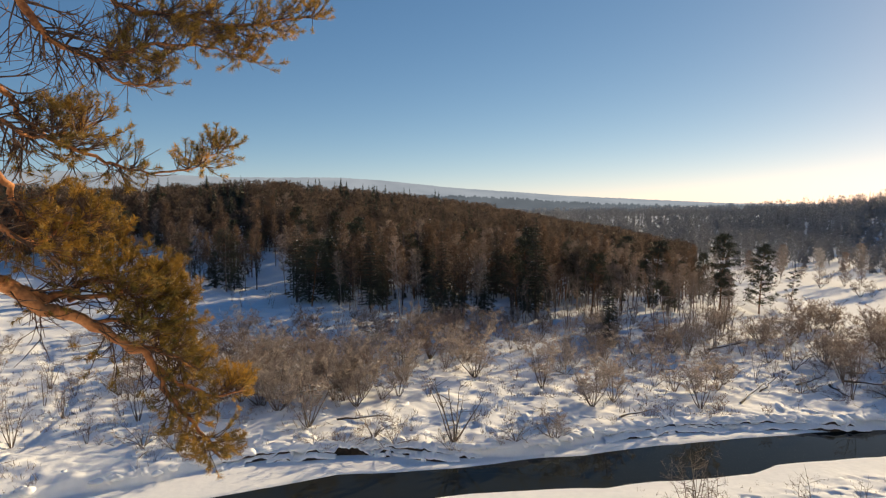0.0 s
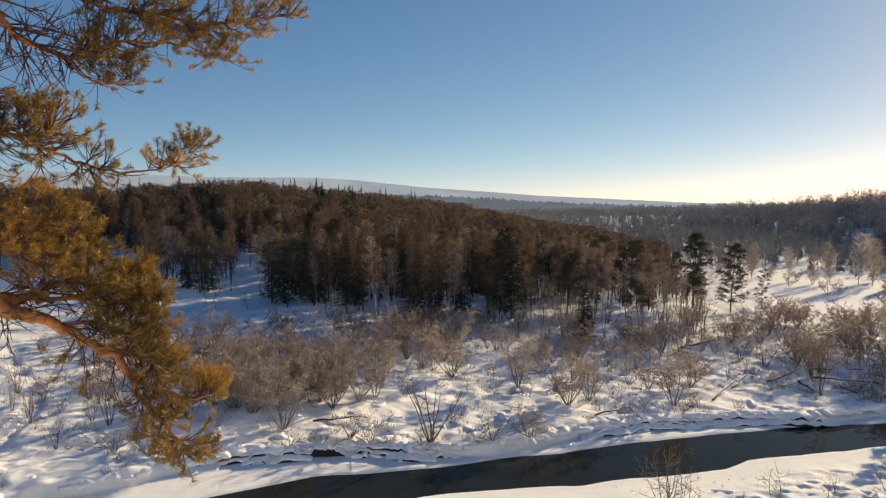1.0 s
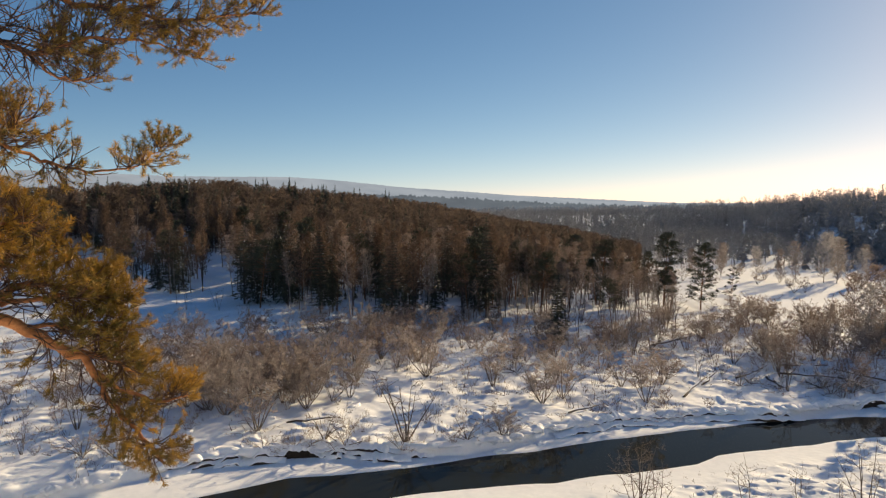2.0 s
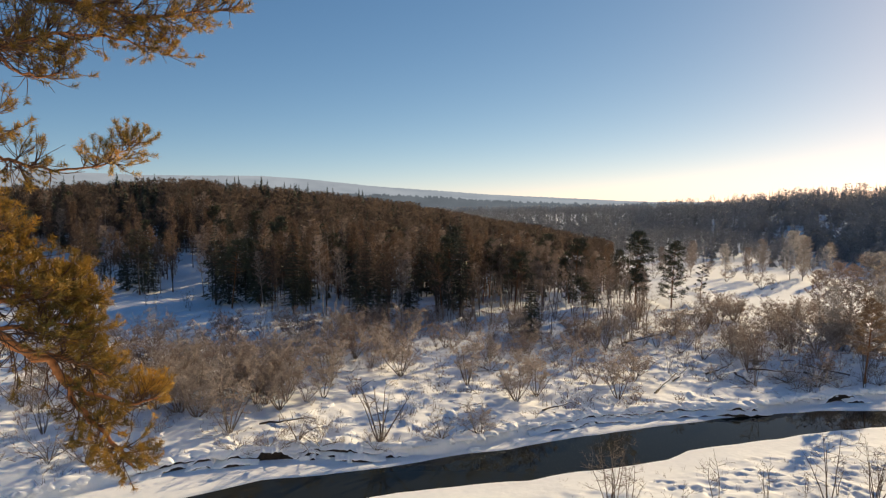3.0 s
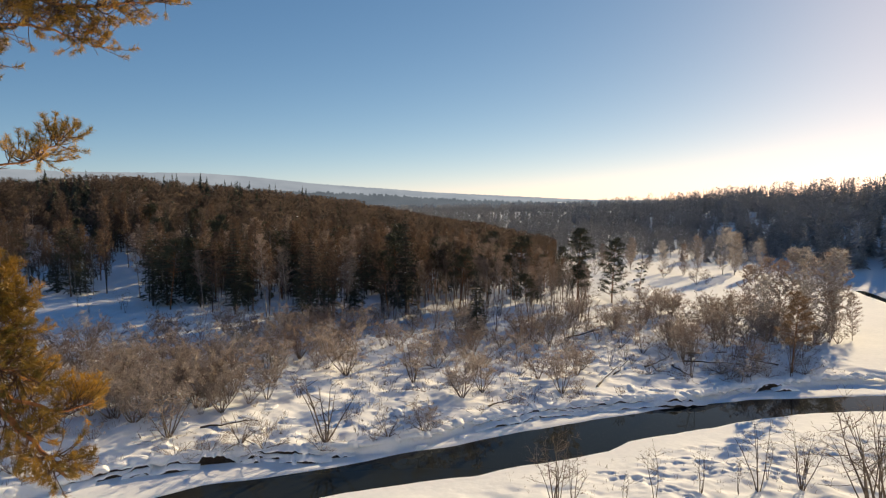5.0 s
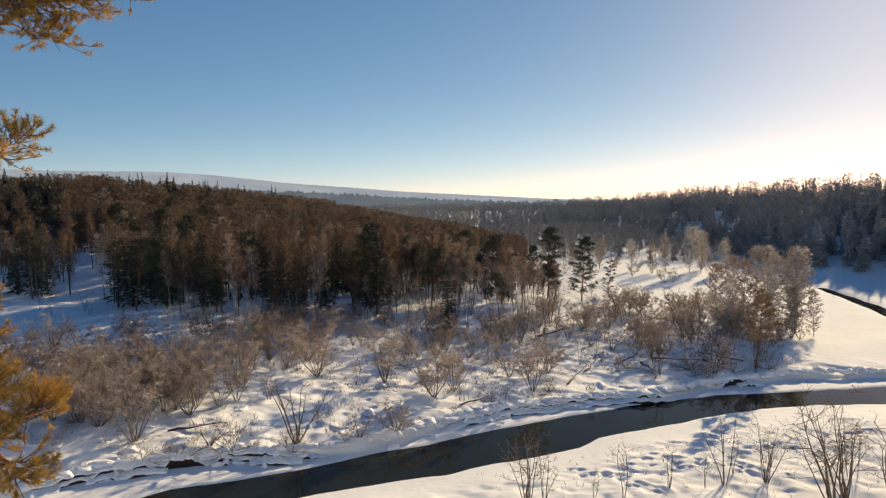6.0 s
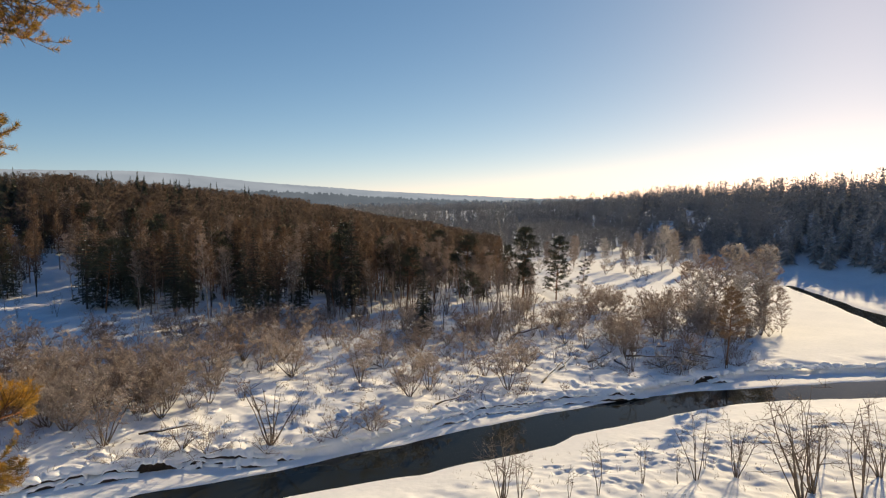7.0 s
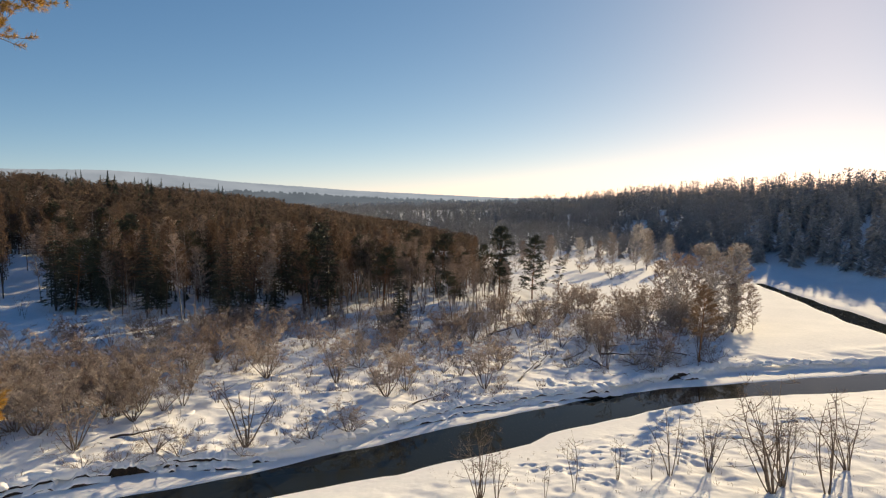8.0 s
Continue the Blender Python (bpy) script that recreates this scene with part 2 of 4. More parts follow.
GRID_X, GRID_Y = np.arange(-150, 200, 0.4), np.arange(30, 400, 0.4)
GRID_Z = land(*np.meshgrid(GRID_X, GRID_Y, indexing="ij"))


def ground_z(x, y):
    """The height of the snow at one spot; over the plain it is looked up."""
    u, w = (x + 150) / 0.4, (y - 30) / 0.4
    if not (0 <= u < len(GRID_X) - 1 and 0 <= w < len(GRID_Y) - 1):
        return float(land(np.array([x]), np.array([y]))[0])
    i, j = int(u), int(w)
    u, w = u - i, w - j
    return float((GRID_Z[i, j] * (1 - u) + GRID_Z[i + 1, j] * u) * (1 - w) + (GRID_Z[i, j + 1] * (1 - u) + GRID_Z[i + 1, j + 1] * u) * w)


def build_ground():
    fine = np.arange(-42, 60.01, 0.28)
    coarse = np.arange(64, 315, 4.0)
    az = np.radians(np.concatenate([fine, coarse]))
    rad = [0.4, 0.8, 1.2, 1.6, 2.1, 2.8, 4, 6, 9, 13, 18, 24, 32, 40, 46]
    while rad[-1] < 4800:
        r = rad[-1]
        rad.append(r + (0.2 if r < 72 else 0.32 if r < 118 else max(0.3, 0.016 * (r - 98)) if r < 420 else 0.06 * r))
    rad = np.array(rad)
    x, y = np.outer(rad, np.sin(az)), np.outer(rad, np.cos(az))
    z = land(x, y)
    r = random.Random(17)
    for x0, y0, x1, y1, count in ((36, 61, 46, 52, 34), (30, 56, 44, 57, 30), (40, 64, 60, 55, 40), (28, 60, 34, 50, 16), (44, 58, 66, 60, 40), (8, 96, 16, 78, 22), (-6, 78, 22, 86, 30)):
        for k in range(count):
            t = (k + r.random()) / count
            px, py = x0 + (x1 - x0) * t + r.gauss(0, 0.7), y0 + (y1 - y0) * t + r.gauss(0, 0.7)
            size = r.uniform(0.2, 0.42)
            q = (x - px) ** 2 + (y - py) ** 2
            z = z - r.uniform(0.15, 0.36) * np.exp(-q / size**2) + 0.07 * np.exp(-((np.sqrt(q) - 1.6 * size) ** 2) / (0.6 * size) ** 2)
    for off in (0.0, 1.3):
        z = z - 0.35 * np.exp(-(((x + 0.45 * (y - 90) + 57) - 4.0 * np.sin((y - 70) / 11) - off) / 0.5) ** 2) * ((y > 66) & (y < 125))
    n, m = len(rad), len(az)
    v = np.stack([x, y, z], -1).reshape(-1, 3)
    i, j = np.meshgrid(np.arange(n - 1), np.arange(m), indexing="ij")
    jn = (j + 1) % m
    f = np.stack([i * m + j, (i + 1) * m + j, (i + 1) * m + jn, i * m + jn], -1).reshape(-1, 4)[:, ::-1]
    ob = new("ground", tri_mesh("ground", v, f, SNOW, True))
    hub = Geo()
    hub.v = [(0, 0, 25.4)] + [tuple(p) for p in v[:m]]
    hub.f = [(0, 1 + (k + 1) % m, 1 + k) for k in range(m)]
    part("ground_middle", hub.mesh("ground_middle", SNOW), ob)
    tagged(ob, "deep white snow over a river plain with drifts and hills", "ground", kind="structure")


build_ground()
wv = np.array([(-120, 10, WATER_Z), (190, 10, WATER_Z), (190, 200, WATER_Z), (-120, 200, WATER_Z)], float)
tagged(new("water", tri_mesh("water", wv, np.array([[0, 1, 2, 3]]), WATER)), "dark open river water between snowy banks", "river", kind="structure")


# ---- distance ----
def far_hills(name, dist, az0, az1, azs, els, mat, label, teeth):
    """A rounded hill chain at the rim of the land, with a rough wooded outline."""
    az = np.arange(az0, az1, 0.08)
    top = EYE + dist * np.tan(np.radians(np.interp(az, azs, els)))
    top = top + teeth * (vnoise(az * 16, az * 0, 31) + 0.6 * vnoise(az * 5, az * 0, 33))
    rows = []
    for k, (back, share) in enumerate([(0, -0.35), (0.05, 0.5), (0.1, 0.85), (0.14, 1.0), (0.2, 0.6)]):
        r = dist * (1 + back)
        zz = EYE + (top - EYE) * (1 + back) if share == 1.0 else np.where(share > 0, top * share, -30)
        rows.append(np.stack([r * np.sin(np.radians(az)), r * np.cos(np.radians(az)), zz + 0 * az], -1))
    v = np.concatenate(rows)
    m = len(az)
    i, j = np.meshgrid(np.arange(len(rows) - 1), np.arange(m - 1), indexing="ij")
    f = np.stack([i * m + j, i * m + j + 1, (i + 1) * m + j + 1, (i + 1) * m + j], -1).reshape(-1, 4)
    return tagged(new(name, tri_mesh(name, v, f, mat, True)), label, "hills", kind="structure")


# haze is put into the emission colour of both chains; sunlight plays no part
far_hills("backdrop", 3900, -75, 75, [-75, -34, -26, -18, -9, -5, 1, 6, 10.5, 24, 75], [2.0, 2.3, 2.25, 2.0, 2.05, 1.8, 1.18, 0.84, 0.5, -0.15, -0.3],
          glow("far_hills_haze_glow", (0.155, 0.17, 0.187), (0.195, 0.21, 0.225), 0.004, 1.0), "pale hazy blue hills on the horizon", 3)
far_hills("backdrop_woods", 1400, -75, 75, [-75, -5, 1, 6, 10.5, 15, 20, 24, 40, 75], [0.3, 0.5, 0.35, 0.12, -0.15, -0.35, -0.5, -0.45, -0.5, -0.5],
          glow("woods_haze_glow", (0.058, 0.066, 0.075), (0.08, 0.09, 0.10), 0.012, 1.0), "dim blue-grey woods in haze far off", 6)


# ---- snow and earth of the river bank ----
def lump(bank, c, size, turn, seed):
    """A soft pillow of snow, flattened below."""
    r = np.random.default_rng(seed)
    rows, cols = 6, 12
    th = np.linspace(-0.35, 1.0, rows)[:, None] * math.pi / 2
    ph = np.linspace(0, 2 * math.pi, cols, endpoint=False)[None]
    q = r.uniform(0, 6.28, 4)
    k = 1 + 0.28 * np.sin(2 * ph + q[0]) * np.cos(th) + 0.18 * np.sin(3 * ph + q[1] + 2 * th) + 0.1 * np.sin(5 * ph + q[2] + th) + 0 * th
    k[-1] = 1
    p = np.stack([np.cos(th) * np.cos(ph) * k * size[0], np.cos(th) * np.sin(ph) * k * size[1], np.sin(th) * k * size[2]], -1).reshape(-1, 3)
    co, si = math.cos(turn), math.sin(turn)
    p = p @ np.array([[co, si, 0], [-si, co, 0], [0, 0, 1]]) + np.array(c)
    i, j = np.meshgrid(np.arange(rows - 1), np.arange(cols), indexing="ij")
    jn = (j + 1) % cols
    f = np.stack([i * cols + j, i * cols + jn, (i + 1) * cols + jn, (i + 1) * cols + j], -1).reshape(-1, 4)
    part("snow_pillow", tri_mesh("snow_pillow", p, f, SNOW_CLEAN, True), bank)


def river_bank():
    rng = random.Random(9)
    bank = tagged(new("river_bank"), "undercut river bank of dark earth under snow pillows", "bank", kind="structure")
    runs = ((-24, 4.5), (19, 53), (62, 70))
    for x0, x1 in runs:
        for level in ((0.0, -1.1, -0.45), (0.35, -0.6, -0.25), (-0.8, -1.12, -0.88)):
            x = np.arange(x0, x1, 0.12)
            on = fbm(x, 0 * x + level[0] * 9, 4.0, 41) > (-0.3 if level[0] == 0 else -0.06) - (0.3 if x0 > 10 else 0)
            y = bank_line(x) - 0.62 + level[0] + 0.12 * fbm(x, 0 * x, 0.7, 42)
            low = level[1] + 0.06 * fbm(x, 0 * x + level[0], 3.0, 47, 2)
            hi = low + 0.08 + (level[2] - level[1]) * np.clip(0.55 + 2.0 * fbm(x, 0 * x, 1.6, 43), 0, 1.4) + 0.08 * fbm(x, 0 * x, 0.35, 44, 1)
            start = None
            for i in range(len(x)):
                if on[i] and start is None:
                    start = i
                if start is not None and (not on[i] or i == len(x) - 1):
                    if i - start > 4:
                        s = slice(start, i)
                        m = i - start
                        taper = np.sin(np.linspace(0.0, math.pi, m)) ** 0.7
                        top = low[s] + (hi[s] - low[s]) * taper
                        front = np.stack([x[s], y[s], low[s]], -1)
                        lip = np.stack([x[s], y[s] - 0.1, top], -1)
                        rear = np.stack([x[s], y[s] + 0.5, top - 0.03], -1)
                        drape = 0.1 + 0.07 * fbm(x[s], 0 * x[s] + level[0], 0.9, 49, 2)
                        rim = [np.stack([x[s], y[s] - 0.14, top - 0.01], -1), np.stack([x[s], y[s] - 0.16, top + 0.5 * drape], -1), np.stack([x[s], y[s] - 0.05, top + 1.5 * drape], -1), np.stack([x[s], y[s] + 1.1, top + 0.25 + drape], -1)]
                        k = np.arange(m - 1)
                        part("snow_lip", tri_mesh("snow_lip", np.concatenate(rim), np.concatenate([np.stack([q * m + k, q * m + k + 1, (q + 1) * m + k + 1, (q + 1) * m + k], -1) for q in range(3)]), SNOW_CLEAN, True), bank)
                        v = np.concatenate([front, lip, rear])
                        k = np.arange(m - 1)
                        f = np.concatenate([np.stack([k, k + 1, m + k + 1, m + k], -1), np.stack([m + k, m + k + 1, 2 * m + k + 1, 2 * m + k], -1)])
                        part("earth_face", tri_mesh("earth_face", v, f, EARTH), bank)
                    start = None
    x = -34.0
    k = 0
    while x < 100:
        y = float(bank_line(np.array([x]))[0])
        w = 0.6 + 1.6 * rng.random() ** 2
        lump(bank, (x, y + 0.55 + rng.uniform(-0.3, 0.4), -0.16 + rng.uniform(-0.15, 0.12)), (w, rng.uniform(0.5, 1.0), rng.uniform(0.25, 0.5)), rng.uniform(-0.3, 0.3), k)
        if x < 60 and rng.random() < 0.14:
            lump(bank, (x + rng.uniform(-0.5, 0.5), y - rng.uniform(0.8, 1.5), -1.1), (rng.uniform(0.35, 1.0), rng.uniform(0.3, 0.55), rng.uniform(0.2, 0.5)), rng.uniform(-0.5, 0.5), k + 999)
        x += w * rng.uniform(0.7, 1.7)
        k += 1
    for i in range(70):
        x = rng.uniform(-40, 60)
        y = float(bank_line(np.array([x]))[0]) + 20 * rng.random() ** 2 + 0.5
        s = rng.uniform(0.25, 0.8)
        lump(bank, (x, y, ground_z(x, y) - 0.02), (s * rng.uniform(1.0, 2.2), s, s * rng.uniform(0.25, 0.5)), rng.uniform(0, 3), i + 5000)


river_bank()


# ---- trees and bushes ----
def v3(r, az, el):
    return Vector((r * math.cos(el) * math.sin(az), r * math.cos(el) * math.cos(az), r * math.sin(el)))


def bend(start, way, length, n, droop, rng, wob=0.12):
    """Points along a branch that bends up (droop < 0) or down."""
    pts, d = [Vector(start)], Vector(way).normalized()
    for _ in range(n):
        pts.append(pts[-1] + d * (length / n))
        d = (d + Vector((rng.uniform(-wob, wob), rng.uniform(-wob, wob), -droop + rng.uniform(-wob, wob)))).normalized()
    return pts


def willow(seed, h, stems=9, spread=0.6, dense=1.0, twig_mat=None, name="willow_bush", thick=1.0, sag=-0.03, fluff=1.0, fat=1.0, split=False):
    """A many-stemmed bare bush of height h: single stems with their side branches, and a rounded crown of fine twigs."""
    rng = random.Random(seed)
    random.seed(seed)
    ob, fine, side, woods, limbs = new(name), Geo(), Geo(), [], {}
    for s in range(stems):
        wood = Geo()
        woods.append(wood)
        a = 2 * math.pi * (s + rng.uniform(-0.4, 0.4)) / stems
        tilt = spread * rng.uniform(0.15, 1.0)
        length = h * rng.uniform(0.7, 1.0)
        pts = bend((0.12 * math.sin(a), 0.12 * math.cos(a), -0.1), v3(1, a, math.pi / 2 - tilt), length, 6, sag, rng, 0.16)
        r0 = 0.0092 * h * thick * rng.uniform(0.7, 1.2)
        wood.tube(pts, [r0 * (1 - 0.85 * i / 6) for i in range(7)], 4)
        for b in range(int(10 * dense)):
            k = rng.uniform(0.3, 0.98) * 6
            i = min(int(k), 5)
            p = pts[i].lerp(pts[i + 1], k - i)
            bl = h * rng.uniform(0.16, 0.36) * (1.1 - 0.5 * k / 6)
            bp = bend(p, v3(1, rng.uniform(0, 6.28), rng.uniform(-0.15, 1.0)), bl, 3, -0.06, rng, 0.22)
            limb = Geo() if split else side
            if split:
                limbs.setdefault(s, []).append(limb)
            limb.tube(bp, [r0 * 0.4, r0 * 0.3, r0 * 0.2, r0 * 0.1], 3)
            for _ in range(int(11 * dense * fluff)):
                q = rng.uniform(0.35, 1.0) * 3
                i2 = min(int(q), 2)
                c = bp[i2].lerp(bp[i2 + 1], q - i2)
                tl = h * rng.uniform(0.05, 0.12)
                tip = c + v3(tl, rng.uniform(0, 6.28), rng.uniform(-0.6, 1.2))
                fine.sliver(c, tip, fat * rng.uniform(0.035, 0.075))
                for _ in range(2):
                    c2 = c.lerp(tip, rng.uniform(0.2, 0.9))
                    fine.sliver(c2, c2 + v3(tl * 0.5, rng.uniform(0, 6.28), rng.uniform(-0.4, 1.3)), fat * rng.uniform(0.028, 0.06))
    top = max(p[2] for w in woods for p in w.v)
    for w in (*woods, fine, side, *(g for group in limbs.values() for g in group)):
        w.v = [(x * h / top, y * h / top, z * h / top) for x, y, z in w.v]
    for i, w in enumerate(woods):
        stem = part("stem", w.mesh("stem", STEM), ob)
        for g in limbs.get(i, ()):
            part("side_branch", g.mesh("side_branch", STEM), stem)
    if side.f:
        tagged(part("branchwork", side.mesh("branchwork", STEM), ob), kind="stuff")
    part("crown", fine.mesh("crown", twig_mat or TWIG), ob)
    return ob


def broadleaf(seed, h, mat, bark, crown_from=0.35, width=0.2, pointed=0.5, name="birch_tree", limbs=46, twigs=13, broad=1.35):
    """A bare tree: tapered trunk, rising limbs and a haze of twigs."""
    rng = random.Random(seed)
    random.seed(seed)
    wood, fine = Geo(), Geo()
    trunk = bend((0, 0, -0.3), (rng.uniform(-0.05, 0.05), rng.uniform(-0.05, 0.05), 1), h * 1.0, 8, 0, rng, 0.03)
    wood.tube(trunk, [0.0085 * h * (1 - i / 8.3) + 0.01 for i in range(9)], 6)
    for b in range(limbs):
        k = crown_from + (1 - crown_from) * (b / limbs) ** 0.9
        i = min(int(k * 8), 7)
        p = trunk[i].lerp(trunk[i + 1], k * 8 - i)
        share = (k - crown_from) / (1 - crown_from)
        env = (1 - share) ** pointed * min(1.0, 0.45 + 2.2 * share)
        ln = h * width * env * rng.uniform(0.7, 1.15) + 0.4
        bp = bend(p, v3(1, b * 2.4 + rng.uniform(-0.5, 0.5), rng.uniform(0.35, 0.85)), ln, 3, -0.05, rng, 0.15)
        wood.tube(bp, [0.0026 * h * (1.1 - share), 0.002 * h * (1.1 - share), 0.02, 0.01], 3)
        for _ in range(twigs):
            q = rng.uniform(0.2, 1.0) * 3
            i2 = min(int(q), 2)
            c = bp[i2].lerp(bp[i2 + 1], q - i2)
            tl = h * rng.uniform(0.03, 0.075)
            tip = c + v3(tl, rng.uniform(0, 6.28), rng.uniform(-0.3, 1.2))
            fine.sliver(c, tip, broad * rng.uniform(0.05, 0.10))
            c2 = c.lerp(tip, 0.5)
            fine.sliver(c2, c2 + v3(tl * 0.6, rng.uniform(0, 6.28), rng.uniform(-0.4, 1.2)), broad * rng.uniform(0.04, 0.08))
    ob = new(name)
    part("trunk", wood.mesh("trunk", bark), ob)
    part("crown", fine.mesh("crown", mat), ob)
    return ob


def spruce(seed, h, width=0.17, low=0.1, name="spruce_tree"):
    """A conical spruce of drooping sprays."""
    rng = random.Random(seed)
    random.seed(seed)
    wood, fine, load = Geo(), Geo(), Geo()
    wood.tube([(0, 0, -0.3), (0, 0, h * 0.5), (0, 0, h)], [0.012 * h, 0.008 * h, 0.01], 6)
    z = low * h
    while z < h * 0.99:
        share = z / h
        ln = h * width * (1 - share) ** 0.8 * rng.uniform(0.8, 1.1) + 0.15
        n = 7 if share < 0.7 else 5
        for k in range(n):
            a = 6.283 * (k + rng.random()) / n
            l2 = ln * rng.uniform(0.65, 1.15)
            bp = bend((0, 0, z), v3(1, a, 0.12), l2, 3, 0.14, rng, 0.08)
            if rng.random() < 0.07:
                e = bp[2] + Vector((0, 0, 0.14))
                load.sliver(e - v3(0.45, a + 0.5, 0.0), e + v3(0.5, a, -0.2), 0.4, (0, 0, 1))
            for i in range(3):
                for _ in range(5):
                    c = bp[i].lerp(bp[i + 1], rng.random())
                    side = a + rng.choice((-1, 1)) * rng.uniform(0.2, 1.2)
                    fine.sliver(c, c + v3(l2 * rng.uniform(0.2, 0.42) + 0.12, side, rng.uniform(-0.75, 0.1)), rng.uniform(0.14, 0.3) * (0.5 + l2 * 0.2))
        z += h * 0.034 * rng.uniform(0.8, 1.2)
    for k in range(6):
        fine.sliver((0, 0, h * 0.95), (rng.uniform(-0.2, 0.2), rng.uniform(-0.2, 0.2), h * 1.02), 0.12)
    ob = new(name)
    part("trunk", wood.mesh("trunk", BARK_DARK), ob)
    part("crown", fine.mesh("crown", SPRUCE), ob)
    tagged(part("snow_load", load.mesh("snow_load", SNOW_CLEAN), ob, "patches of snow caught on the boughs"), kind="stuff")
    return ob


def far_pine(seed, h, crown_from=0.5, width=0.2, name="pine_tree", clumps=30, mat=None, puff=0.045):
    """A Scots pine: bare trunk, crooked limbs and separate clumps of needles."""
    rng = random.Random(seed)
    random.seed(seed)
    wood, fine = Geo(), Geo()
    trunk = bend((0, 0, -0.3), (rng.uniform(-0.06, 0.06), rng.uniform(-0.06, 0.06), 1), h * 0.97, 8, 0, rng, 0.05)
    wood.tube(trunk, [0.011 * h * (1 - i / 8.6) + 0.01 for i in range(9)], 7)
    for b in range(clumps):
        share = b / clumps
        k = crown_from + (1 - crown_from) * share
        i = min(int(k * 8), 7)
        p = trunk[i].lerp(trunk[i + 1], min(1, k * 8 - i))
        ln = h * width * (1 - 0.75 * share**1.5) * rng.uniform(0.45, 1.1)
        bp = bend(p, v3(1, b * 2.4 + rng.uniform(-0.6, 0.6), rng.uniform(-0.1, 0.5)), ln, 3, -0.1, rng, 0.22)
        wood.tube(bp, [0.0035 * h, 0.0028 * h, 0.002 * h, 0.02], 3)
        for e, size in ((bp[3], 1.0), (bp[2], 0.8), (bp[3] + v3(0.05 * h, rng.uniform(0, 6.28), 0.3), 0.8)):
            rad = puff * h * size * rng.uniform(0.7, 1.2)
            for _ in range(26):
                w = v3(1, rng.uniform(0, 6.28), rng.uniform(-0.35, 1.4))
                c = e + Vector((w.x * rad * rng.random(), w.y * rad * rng.random(), 0.45 * w.z * rad * rng.random()))
                fine.sliver(c, c + w * rad * rng.uniform(0.5, 0.9), rng.uniform(0.10, 0.2))
    ob = new(name)
    part("trunk", wood.mesh("trunk", BARK_PINE), ob)
    part("crown", fine.mesh("crown", mat or PINE), ob)
    return ob


def place(src, x, y, turn, size, label, category, group, lean=0):
    """A copy of a finished plant at its spot on the ground."""
    m = pose(x, y, ground_z(x, y), 0, lean, 0) @ pose(0, 0, 0, 0, 0, turn) @ Matrix.Diagonal((size, size, size, 1))
    ob = copy_thing(src, m)
    ob.matrix_basis = m
    return tagged(ob, label, category, group)


def drop(src):
    """Remove a pattern that was only copied from."""
    for o in (*src.children_recursive, src):
        bpy.data.objects.remove(o)


# patterns, each of a known height
WILLOWS = [willow(s, 6.0, st, sp, d, fluff=0.8, fat=1.15, sag=-0.1) for s, st, sp, d in ((1, 6, 0.8, 0.9), (2, 7, 0.95, 0.85), (3, 5, 0.6, 0.95), (4, 8, 1.1, 0.8))]
NEAR_WILLOWS = [willow(s, 6.0, st, sp, 1.0, fluff=1.3, fat=0.9, sag=-0.1) for s, st, sp in ((101, 7, 0.8), (102, 8, 0.95), (103, 6, 0.65), (104, 8, 1.1))]
BROWN_WILLOWS = [willow(s, 6.0, st, sp, d, TWIG_BROWN, "alder_bush", fluff=0.75, fat=1.2) for s, st, sp, d in ((5, 6, 0.8, 0.9), (6, 7, 0.7, 0.85))]
PALE_WILLOWS = [willow(s, 6.0, st, sp, d, TWIG_PALE, fluff=0.75, fat=1.2) for s, st, sp, d in ((7, 6, 0.7, 0.9),)]
SHRUBS = [willow(s, 2.2, st, sp, 0.5, m, "shrub", 1.3) for s, st, sp, m in ((11, 7, 0.7, TWIG_BROWN), (12, 8, 1.0, TWIG))]
BRUSH = [willow(s, 4.0, 9, 1.5, 0.7, TWIG_PALE, "brushwood", 1.5, 0.1, 0.6) for s in (14, 15)]
DEAD = willow(27, 7.0, 7, 0.75, 0.6, TWIG_GREY, "dead_willow", 1.5, -0.04, 0.2, 0.6, True)
SAPLINGS = [willow(s, 6.0, st, sp, d, TWIG_GREY, "alder_sapling", 0.95, -0.05, 0.7, 0.4, True) for s, st, sp, d in ((21, 4, 0.3, 0.65), (22, 7, 0.42, 0.65), (23, 2, 0.16, 0.8))]
THIN = [willow(s, 8.0, 3, 0.15, 0.5, TWIG_BROWN, "young_aspen", 0.7, -0.02, 0.7) for s in (24, 25)]
BIRCHES = [broadleaf(s, 20.0, m, BARK_BIRCH, c, w, 0.45) for s, m, c, w in ((31, TWIG_BROWN, 0.38, 0.19), (32, HILL_TWIG, 0.36, 0.22), (33, TWIG_BROWN, 0.42, 0.2))]
FROST_BIRCHES = [broadleaf(s, 16.0, m, BARK_BIRCH, 0.12, 0.27, 0.35, "frosted_birch", 64, 18, 1.7) for s, m in ((36, TWIG), (37, TWIG_BROWN), (38, TWIG_PALE))]
LARCHES = [broadleaf(s, 22.0, LARCH, BARK_DARK, 0.34, 0.2, 0.7, "larch_tree", 50, 12, 1.8) for s in (41, 42)]
SPRUCES = [spruce(51, 22.0), spruce(52, 20.0, 0.2, 0.05), spruce(53, 13.0, 0.19, 0.04)]
PINES = [far_pine(61, 18.0, 0.12, 0.26, clumps=60, puff=0.06), far_pine(62, 19.0, 0.52, 0.22, clumps=36, puff=0.065), far_pine(63, 10.0, 0.2, 0.28, clumps=20)]
RED_PINE = far_pine(64, 13.0, 0.36, 0.27, clumps=40, mat=RED_NEEDLE)

